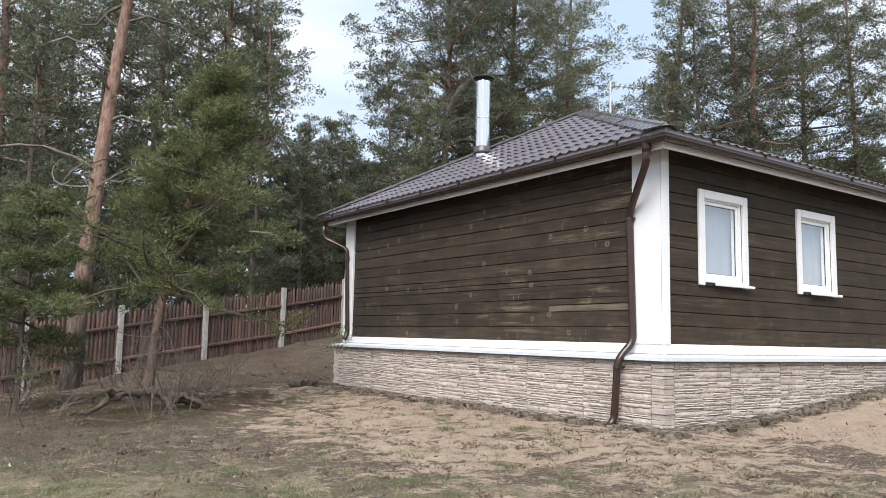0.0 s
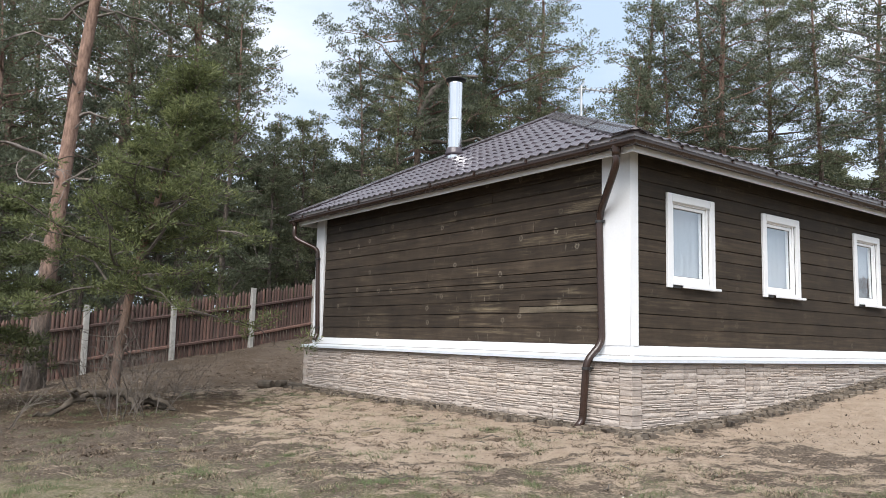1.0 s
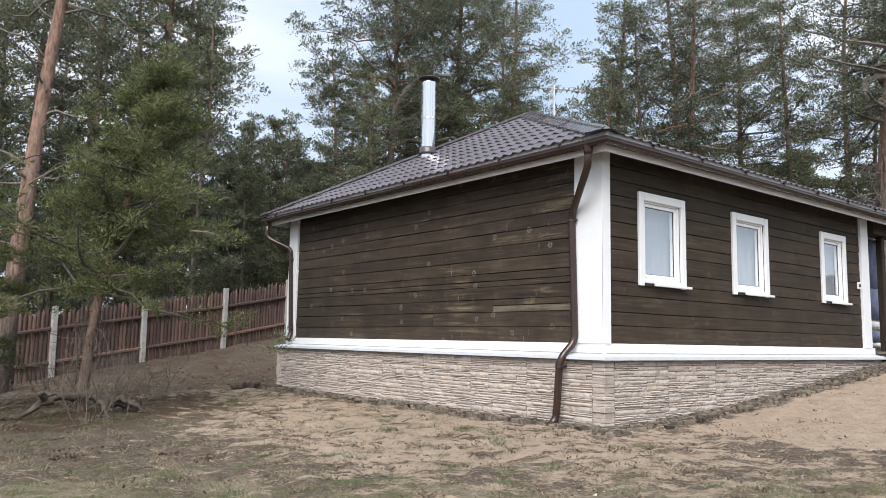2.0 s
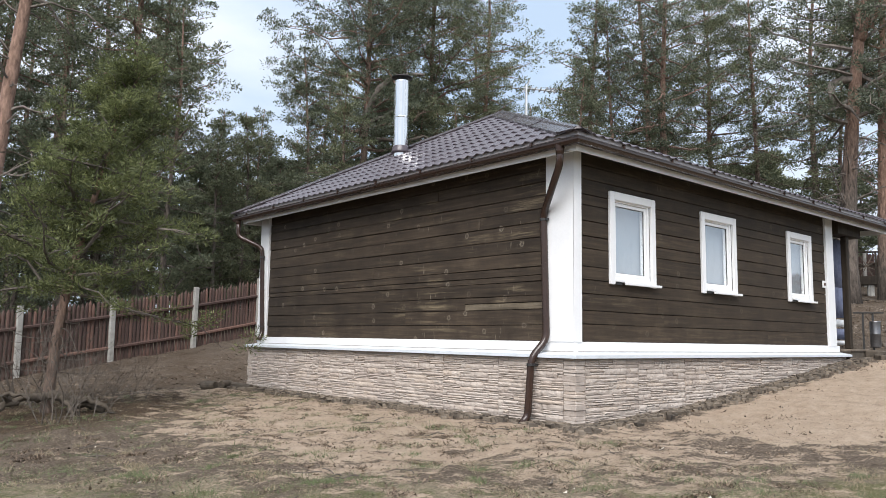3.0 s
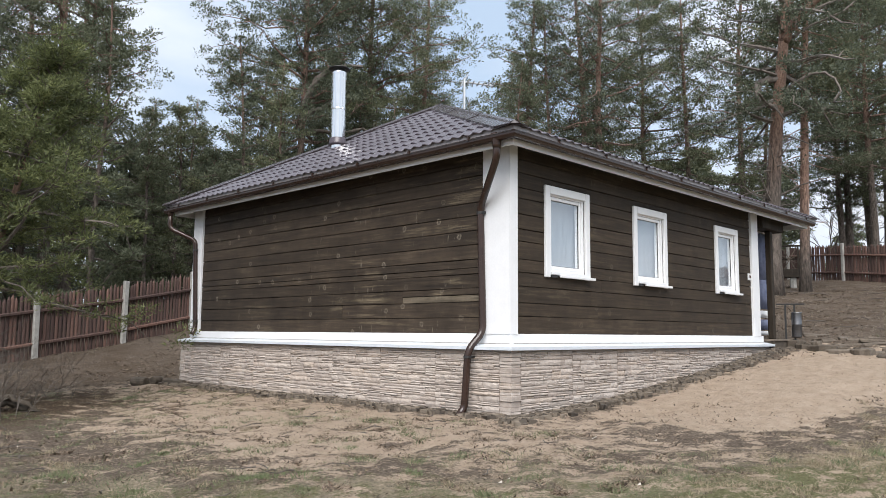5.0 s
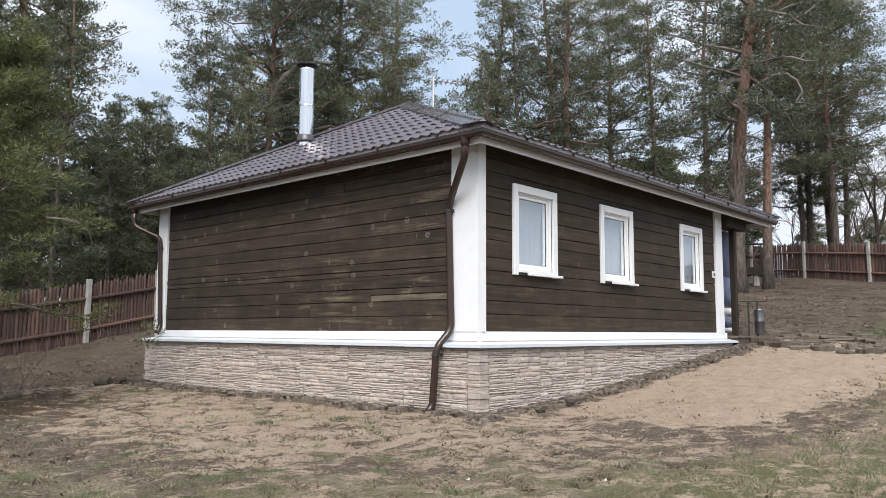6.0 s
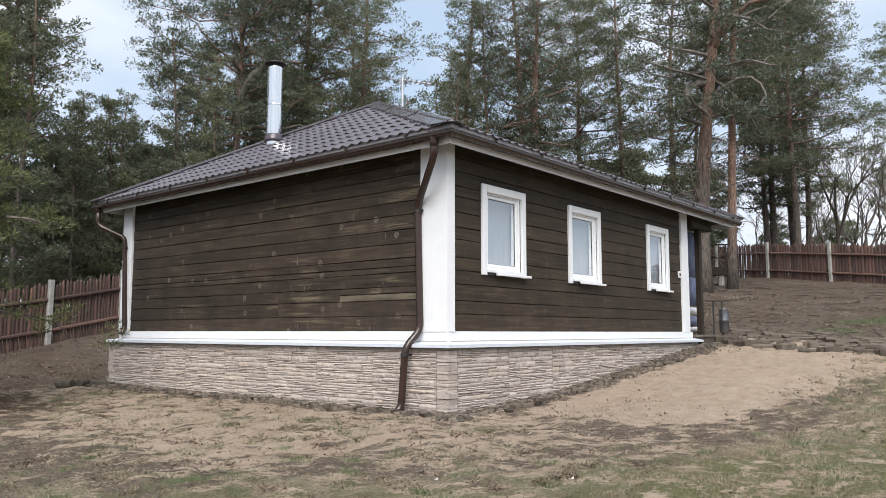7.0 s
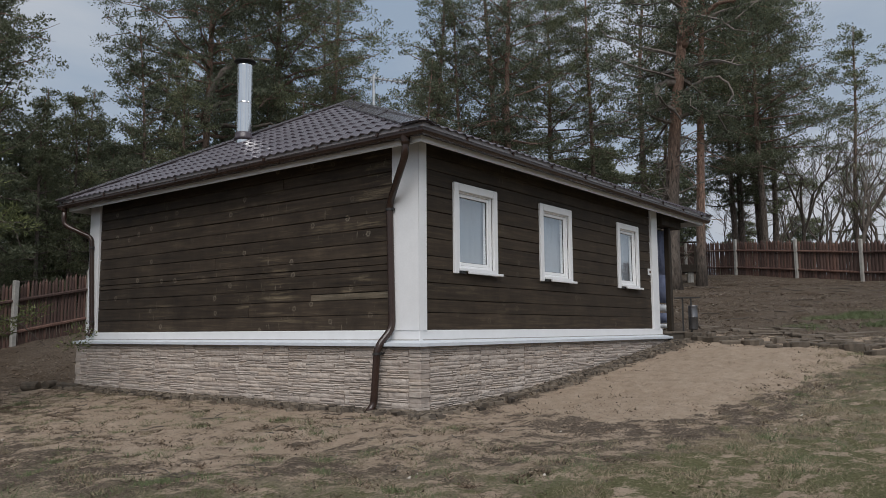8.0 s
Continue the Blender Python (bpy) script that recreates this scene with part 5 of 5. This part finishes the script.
def log_edge():
    rng = random.Random(21)
    line = [(8.35, -0.10), (8.0, -0.45), (7.75, -0.82), (7.58, -1.18), (7.45, -1.55), (7.38, -1.92), (7.36, -2.3), (7.32, -2.7), (7.15, -3.1), (6.95, -3.5), (6.7, -3.9), (6.4, -4.3)]
    for i, (x, y) in enumerate(line):
        for dx, dy, k in ((0, 0, 1), (0.10, -0.19, 0.75), (0.42, 0.06, 0.7)):
            if dx and rng.random() < 0.3:
                continue
            px, py = x + dx + rng.uniform(-0.05, 0.05), y + dy + rng.uniform(-0.06, 0.06)
            thing = tagged(new("log_stump"), "short sawn log set upright as path edging", "log", "sawn logs that edge the path")
            thing.matrix_basis = Matrix.Translation((px, py, soil_z(px, py))) @ pose(0, 0, 0, rng.uniform(-6, 6), rng.uniform(-6, 6), rng.uniform(0, 360))
            part("log", stump(rng.uniform(0.14, 0.21) * k * (1.4 if i in (1, 2, 3) and not dx else 1.0), rng.uniform(0.03, 0.10), i * 7 + int(dx * 10)), LOG_BARK if rng.random() < 0.55 else LOG_END, thing)
    for i in range(64):
        t = rng.random()
        x, y = 8.6 - 1.2 * t + rng.uniform(0.1, 1.9), -0.2 - 3.9 * t + rng.uniform(-0.2, 0.9)
        w, l2 = rng.uniform(0.07, 0.14), rng.uniform(0.10, 0.34)
        thing = tagged(new("plank_slab"), "flat grey weathered slab of wood lying on the path", "slab", "wooden slabs of the path")
        thing.matrix_basis = Matrix.Translation((x, y, soil_z(x, y) + 0.02)) @ pose(0, 0, 0, rng.uniform(-4, 4), rng.uniform(-4, 4), -50 + rng.uniform(-30, 30))
        bm = boxes(((-l2, -w, -0.05), (l2, w, 0.012)), bevel=0.012)
        for v in bm.verts:
            v.co += Vector((rng.uniform(-1, 1), rng.uniform(-1, 1), rng.uniform(-1, 1))) * 0.012
        part("slab", bm, LOG_END, thing)


log_edge()
for x, y, r, turn in ((-0.62, 8.0, 0.085, 25), (-0.30, 7.98, 0.075, -58)):
    thing = tagged(new("short_log"), "short dark sawn log lying by the plinth corner", "log")
    thing.matrix_basis = Matrix.Translation((x, y, soil_z(x, y) + r * 0.8)) @ pose(0, 0, 0, 0, 0, turn)
    bm = bmesh.new()
    tube(bm, [(0, k, 0) for k in (-0.15, -0.13, 0.13, 0.15)], [r * 0.9, r, r * 0.96, r * 0.85], 12)
    part("log", bm, LOG_BARK, thing)
bx, by, bz = polar(70.25, 16.2)
BIN_METAL = plain("dark_grey_zinc", (0.14, 0.14, 0.145), (0.24, 0.24, 0.25), 0.32, 5, 0.85)
bin_ob = tagged(new("litter_bin"), "small grey metal litter bin hung on two black posts", "litter bin")
bin_ob.matrix_basis = Matrix.Translation((bx, by, bz)) @ pose(0, 0, 0, 0, 0, -68)
bm = bmesh.new()
tube(bm, [(0.09, -0.06, z) for z in (0.12, 0.13, 0.145, 0.36, 0.365, 0.375, 0.58, 0.60)], [0.075, 0.088, 0.09, 0.09, 0.094, 0.09, 0.092, 0.096], 20)
part("bucket", bm, BIN_METAL, bin_ob, "grey metal bucket", True)
for x in (-0.10, 0.06):
    part("post", boxes(((x - 0.017, -0.017, -0.2), (x + 0.017, 0.017, 0.745)), bevel=0.004), BLACK_METAL, bin_ob)
part("crossbar", boxes(((-0.26, -0.03, 0.745), (0.24, 0.03, 0.77)), bevel=0.004), BLACK_METAL, bin_ob)
part("hanger", boxes(((0.04, -0.05, 0.50), (0.08, -0.018, 0.54))), BLACK_METAL, bin_ob)

# arbour rail on pale stumps between house and wood
ax, ay, az_ = polar(69.7, 33.0)
arbour = tagged(new("garden_bench_rail"), "dark wooden lattice rail standing on pale stumps", "railing")
arbour.matrix_basis = Matrix.Translation((ax, ay, az_)) @ pose(0, 0, 0, 0, 0, -68)
for x in (-0.62, 0.0, 0.62):
    part("upright", boxes(((x - 0.035, -0.035, 0.42), (x + 0.035, 0.035, 1.62)), bevel=0.005), PORCH_WOOD, arbour)
for x in (-0.31, 0.31):
    for turn in (-62, -28, 28, 62):
        bm = bmesh.new()
        box(bm, (-0.5, -0.012, -0.016), (0.5, 0.012, 0.016), Matrix.Translation((x, 0.0004 * turn, 1.12)) @ pose(0, 0, 0, 0, turn, 0) @ Matrix.Diagonal((0.62 if abs(turn) < 45 else 0.92, 1, 1, 1)))
        part("brace", bm, LOG_END, arbour)
part("top_rail", boxes(((-0.8, -0.05, 1.62), (0.8, 0.05, 1.68)), bevel=0.006), PORCH_WOOD, arbour)
part("mid_rail", boxes(((-0.8, 0.04, 1.10), (0.8, 0.07, 1.15)), bevel=0.004), PORCH_WOOD, arbour)
part("floor_beam", boxes(((-0.9, -0.25, 0.40), (0.9, 0.25, 0.72)), bevel=0.008), PORCH_WOOD, arbour)
for x in (-0.42, 0.42):
    q = part("pier", stump(0.13, 0.40, 3), CONCRETE, arbour, "pale round pier")
    q.location = (x, -0.05, 0)


# ---------------------------------------------------------------- ground cover
def scatter(name, count, spots, tall, width, mats, label, seed, lean=0.5):
    """Loose blades or slivers rooted in the soil, as one mass."""
    rng = np.random.default_rng(seed)
    x, y = spots(rng, count)
    z = ground_z(x, y) + bumps(x, y)
    a = rng.uniform(0, 2 * np.pi, len(x))
    h = tall * rng.uniform(0.4, 1.2, len(x))
    k = rng.normal(size=(len(x), 2)) * lean * h[:, None]
    w = width * rng.uniform(0.6, 1.3, len(x))
    b0 = np.stack([x + np.cos(a) * w, y + np.sin(a) * w, z - 0.01], 1)
    b1 = np.stack([x - np.cos(a) * w, y - np.sin(a) * w, z - 0.01], 1)
    tip = np.stack([x + k[:, 0], y + k[:, 1], z + h], 1)
    v = np.stack([b0, b1, tip], 1).reshape(-1, 3)
    ob = new(name, fast_mesh(name, v, np.arange(len(v)).reshape(-1, 3), mats))
    tagged(ob, label, "ground cover", kind="stuff")


def clumped(box_, clumps, spread, keep=None):
    def spots(rng, count):
        cx, cy = rng.uniform(box_[0], box_[1], clumps), rng.uniform(box_[2], box_[3], clumps)
        i = rng.integers(0, clumps, count)
        s = spread * rng.uniform(0.3, 1.0, clumps)[i]
        x, y = cx[i] + rng.normal(size=count) * s, cy[i] + rng.normal(size=count) * s
        ok = ((x < -0.15) | (y < -0.2) | (x > 9.5) | (y > 8.2)) & (np.hypot(x - EYE_X, y - EYE_Y) > 1.5)
        if keep:
            ok &= keep(x, y)
        return x[ok], y[ok]
    return spots


def blade_material(name, a, b2):
    m, n, l, b = material(name)
    geo = n.new("ShaderNodeNewGeometry").outputs["Random Per Island"]
    l.new(ramp(n, l, geo, [(0.0, a), (1.0, b2)]), b.inputs["Base Color"])
    b.inputs["Roughness"].default_value = 0.8
    return m


STRAW = blade_material("dry_grass_blades", (0.13, 0.105, 0.068), (0.36, 0.30, 0.20))
GREEN = blade_material("green_grass_blades", (0.055, 0.075, 0.028), (0.15, 0.18, 0.085))
LITTER = blade_material("brown_needles_and_bark", (0.035, 0.024, 0.016), (0.20, 0.145, 0.10))
PALE_CHIPS = blade_material("pale_wood_chips", (0.25, 0.22, 0.18), (0.52, 0.48, 0.42))

TWIGS = blade_material("dry_grey_twigs", (0.15, 0.122, 0.095), (0.36, 0.31, 0.26))


def off_sand(x, y):
    return ~((x > 1.5) & (x < 8.5) & (y > -2.6) & (y < 0))


scatter("dry_grass", 150000, clumped((-7, 7, -6.5, 4), 1500, 0.10, lambda x, y: ((x + y < -2.4) | (y < -2.9)) & (x + y > -6.5)), 0.028, 0.0022, STRAW, "short dry straw-coloured grass in the sand", 31, 0.9)
scatter("green_grass", 90000, clumped((-7, 7, -6.5, 4), 520, 0.15, lambda x, y: ((x + y < -2.6) | (y < -3.0)) & (x + y > -6.5)), 0.036, 0.0024, GREEN, "small tufts of fresh green grass", 32, 0.6)
scatter("dry_weeds", 6000, clumped((-5, 0, -1, 8), 120, 0.07, None), 0.045, 0.0022, STRAW, "dry weed tufts on the sand beside the house", 33, 0.7)
scatter("side_tufts", 16000, clumped((-5.2, -0.4, -1.8, 8), 110, 0.17, None), 0.026, 0.003, GREEN, "low green tufts scattered on the sand", 41, 0.9)
scatter("side_litter", 30000, clumped((-5.5, -0.3, -3.0, 9), 420, 0.11, None), 0.014, 0.010, LITTER, "thin drifts of brown needles on the sand", 42, 2.5)
scatter("far_grass", 6000, clumped((10.2, 13.2, -3.8, -1.6), 16, 0.35, None), 0.10, 0.006, GREEN, "patch of green grass on the bank", 34, 0.6)
scatter("left_grass", 12000, clumped((-7.5, -2.8, -1, 11), 150, 0.3, None), 0.032, 0.003, GREEN, "thin green grass among the litter by the fence", 35, 0.6)
scatter("pine_litter", 30000, clumped((-8, 9, -5, 14), 900, 0.5, off_sand), 0.012, 0.014, LITTER, "brown pine needles and bark flakes", 36, 2.5)
scatter("bank_litter", 34000, clumped((9, 26, -8, 8), 500, 0.7, None), 0.022, 0.02, LITTER, "twigs and needle litter on the bank", 37, 2.5)
scatter("back_litter", 9000, clumped((-6, 4, 8, 15), 300, 0.5, None), 0.02, 0.025, LITTER, "dark needle litter in front of the fence", 38, 2.5)
scatter("sand_crumbs", 8000, clumped((-3.5, 8.5, -3.0, 7.5), 420, 0.25, lambda x, y: (x < -0.3) | (y < -0.3)), 0.012, 0.011, LITTER, "dark crumbs of soil and cones on the sand", 40, 1.2)
scatter("heap_clods", 1500, clumped((1.5, 8.2, -3.6, -0.5), 700, 0.25, None), 0.02, 0.018, LITTER, "dark clods and cone scales on the sand heap", 43, 1.0)
scatter("turf_blades", 60000, clumped((-3.5, 9, -6.5, -2.6), 420, 0.14, None), 0.028, 0.003, STRAW, "matted pale dead grass with bare earth between", 44, 1.3)
scatter("bank_twigs", 9000, clumped((9, 27, -8, 8), 600, 0.6, None), 0.035, 0.016, TWIGS, "pale dry twigs lying on the bank", 45, 3.5)
scatter("fence_twigs", 5000, clumped((-8, 5, 7.5, 14.5), 350, 0.5, None), 0.025, 0.010, TWIGS, "pale dry twigs in front of the fence", 46, 3.5)
scatter("wood_chips", 1500, clumped((-7, 22, -5, 13), 300, 0.6, off_sand), 0.015, 0.016, PALE_CHIPS, "pale scattered wood chips", 39, 1.5)


def twig_litter():
    rng = random.Random(51)
    bm = bmesh.new()
    for i in range(170):
        if i < 90:
            x, y = rng.uniform(10, 24), rng.uniform(-8, 6)
            ln, r = rng.uniform(0.2, 0.9), 0.014
        else:
            x, y = rng.uniform(-6.5, -0.5), rng.uniform(-2, 11)
            ln, r = rng.uniform(0.08, 0.3), 0.006
        a = rng.uniform(0, 3.14)
        pts = []
        for k in range(4):
            t = k / 3 - 0.5
            px, py = x + math.cos(a) * ln * t + rng.gauss(0, 0.05 * ln), y + math.sin(a) * ln * t + rng.gauss(0, 0.05 * ln)
            pts.append((px, py, soil_z(px, py) + 0.015 + rng.uniform(0, 0.03)))
        tube(bm, pts, [r, r * 0.9, r * 0.7, r * 0.4], 4, False)
    ob = part("fallen_twigs", bm, GREY_BARK, None)
    tagged(ob, "grey fallen twigs lying on the litter", "ground cover", kind="stuff")


twig_litter()


def footing_debris():
    """Dark shards of bark and rotten board pressed into the soil along the plinth."""
    rng = random.Random(61)
    bm = bmesh.new()

    def shard(x, y, s, along):
        w, l2, h = s * rng.uniform(0.5, 1.0), s * rng.uniform(1.0, 2.4), rng.uniform(0.008, 0.03)
        vs = box(bm, (-l2, -w, -0.03), (l2, w, h), Matrix.Translation((x, y, soil_z(x, y) + 0.012)) @ pose(0, 0, 0, rng.uniform(-9, 9), rng.uniform(-9, 9), along + rng.uniform(-40, 40)))
        for v in vs:
            v.co += Vector((rng.gauss(0, 1), rng.gauss(0, 1), 0)) * s * 0.22
    for i in range(1100):
        y = rng.uniform(-0.3, 8.3)
        shard(-0.02 - abs(rng.gauss(0, 0.12)), y, rng.uniform(0.012, 0.036), 90)
    for i in range(1100):
        x = rng.uniform(-0.3, 7.6)
        shard(x, -0.02 - abs(rng.gauss(0, 0.14)), rng.uniform(0.012, 0.036), 0)
    ob = part("footing_debris", bm, blade_material("mixed_bark_shards", (0.035, 0.027, 0.02), (0.19, 0.155, 0.118)), None)
    tagged(ob, "dark bark shards and rotten board along the plinth", "debris", kind="stuff")


footing_debris()


def palisade():
    """Small sawn log ends set side by side along the window side of the plinth."""
    rng = random.Random(71)
    bms = [stump(r, 0.05, int(r * 900)) for r in (0.045, 0.055, 0.065, 0.075)]
    meshes = []
    for bm in bms:
        me = bpy.data.meshes.new("log")
        bm.to_mesh(me)
        bm.free()
        me.materials.append(LOG_BARK if len(meshes) % 2 else LOG_END)
        meshes.append(me)
    x = 2.3
    while x < 7.6:
        k = rng.randrange(4)
        x += 0.05 + 0.02 * k + rng.uniform(0.02, 0.10)
        y = -0.17 - 0.05 * math.sin(x * 1.7) + rng.uniform(-0.03, 0.03)
        thing = tagged(new("log_stump"), "small sawn log end edging the plinth", "log", "log ends along the plinth")
        thing.matrix_basis = Matrix.Translation((x, y, soil_z(x, y) + rng.uniform(-0.045, -0.005))) @ pose(0, 0, 0, rng.uniform(-8, 8), rng.uniform(-8, 8), rng.uniform(0, 360))
        under("log", meshes[k], thing)


palisade()
for x, y, s in ((-0.36, 8.52, 0.085), (-0.28, 8.3, 0.07)):
    thing = tagged(new("log_stump"), "small dark log end beside the plinth corner", "log")
    thing.matrix_basis = Matrix.Translation((x, y, soil_z(x, y) - 0.02))
    part("log", stump(s, 0.10, int(s * 1000)), LOG_BARK, thing)
bm = bmesh.new()
tube(bm, [(-0.25, 8.4, soil_z(-0.25, 8.4) + 0.03), (-0.16, 7.9, soil_z(-0.16, 7.9) + 0.035), (-0.14, 7.3, soil_z(-0.14, 7.3) + 0.03)], [0.055, 0.06, 0.05], 8)
thing = tagged(new("edging_log"), "dark half-rotten log lying along the plinth", "log")
part("log", bm, LOG_BARK, thing)


# ---------------------------------------------------------------- plinth stones and boards last
plinth = part("plinth", boxes(((0.06, 0.06, -0.5), (LB - 0.03, LA - 0.06, 0.742))), MORTAR, house, "plinth clad in beige ledge-stone panels")
UNIT = 0.0855
BAND_HEIGHTS = (0.044, 0.056, 0.070)


def stone_strip(units, h_all, seed):
    """One split-faced strip of stone, facing -x and running along +y; many are split again into two thin layers."""
    rng = random.Random(seed)
    verts, faces = [], []
    h_all -= 0.0035
    cut = h_all * rng.uniform(0.35, 0.65)
    layers = [(0.0, h_all)] if seed % 2 else [(0.0, cut), (cut + 0.003, h_all)]
    for z0, z1 in layers:
        ln, n, h = units * UNIT - 0.004, units * 2 + 1, z1 - z0
        deep = rng.uniform(0.005, 0.017)
        o = len(verts)
        for i in range(n):
            y = 0.002 + ln * i / (n - 1)
            d = max(0.003, deep + rng.uniform(-0.007, 0.007))
            j = rng.uniform(-0.0025, 0.0025)
            verts += [(0.0, y, z0), (-d * 0.8, y, z0 + 0.002 + j), (-d - 0.003, y, z0 + h * rng.uniform(0.3, 0.7)), (-d * 0.75, y, z1 - 0.002 + j), (0.0, y, z1)]
        for i in range(n - 1):
            a, b = o + i * 5, o + i * 5 + 5
            faces += [(a + k, a + k + 1, b + k + 1, b + k) for k in range(4)]
        faces += [tuple(range(o, o + 5)), tuple(range(o + (n - 1) * 5, o + n * 5))[::-1]]
    return verts, faces


STRIPS = {(u, h): [stone_strip(u, h, u * 100 + int(h * 1000) * 8 + k) for k in range(4)] for u in (1, 2, 3, 4, 5) for h in BAND_HEIGHTS}
STRIP_MESH = {key: [mesh_of("stone", v, f, STONE) for v, f in STRIPS[key]] for key in STRIPS}


def clad():
    rng = random.Random(8)
    far_v, far_f = [], []
    count = 0
    for side in ("a", "b"):
        length = LA - 0.06 if side == "a" else LB - 0.03
        start = 0.22
        while start < length - 0.18:
            z = -0.13 + rng.uniform(0, 0.04)
            while z < 0.700:
                h = rng.choice(BAND_HEIGHTS)
                if z + h > 0.743:
                    h = BAND_HEIGHTS[0]
                z0, z = z, z + h
                left, u0 = min(12, int((length - start) / UNIT)), 0
                while left > 0:
                    u = min(rng.choice((1, 2, 2, 3, 3, 4, 5)), left)
                    s = start + u0 * UNIT
                    u0 += u
                    left -= u
                    gx, gy = (0.0, s) if side == "a" else (s, 0.0)
                    if z < soil_z(gx, gy) - 0.04:
                        continue
                    k = rng.randrange(4)
                    m = Matrix.Translation((0.058, s, z0)) if side == "a" else Matrix.Translation((s + u * UNIT, 0.058, z0)) @ pose(0, 0, 0, 0, 0, 90)
                    if s < (2.2 if side == "a" else 1.9) and count < 298:
                        count += 1
                        under("stone", STRIP_MESH[u, h][k], plinth).matrix_local = m
                    else:
                        v, f = STRIPS[u, h][k]
                        o = len(far_v)
                        far_v.extend(m @ Vector(p) for p in v)
                        far_f.extend(tuple(o + i for i in q) for q in f)
            start += 12 * UNIT + 0.006
    under("stone_cladding", mesh_of("stone_cladding", far_v, far_f, STONE), plinth, kind="stuff")
    # corner stones: a quoin on each visible corner, course by course
    for cx, cy, sx, sy in ((0.058, 0.058, 1, 1), (0.058, LA - 0.06, 1, -1)):
        z = -0.10
        while z < 0.735:
            h = min(rng.choice((0.036, 0.048, 0.066)), 0.742 - z)
            d = rng.uniform(0.008, 0.022)
            bm = bmesh.new()
            y0, y1 = sorted((cy - sy * d, cy + sy * 0.155))
            box(bm, (cx - d, y0, z), (cx + 0.155, y1, z + h - 0.0025))
            bmesh.ops.bevel(bm, geom=bm.edges[:], offset=0.004, segments=1, affect="EDGES")
            for v in bm.verts:
                v.co += Vector((rng.uniform(-1, 1), rng.uniform(-1, 1), rng.uniform(-0.4, 0.4))) * 0.0035
            part("quoin", bm, STONE, plinth)
            z += h


rows_of_planks()
clad()
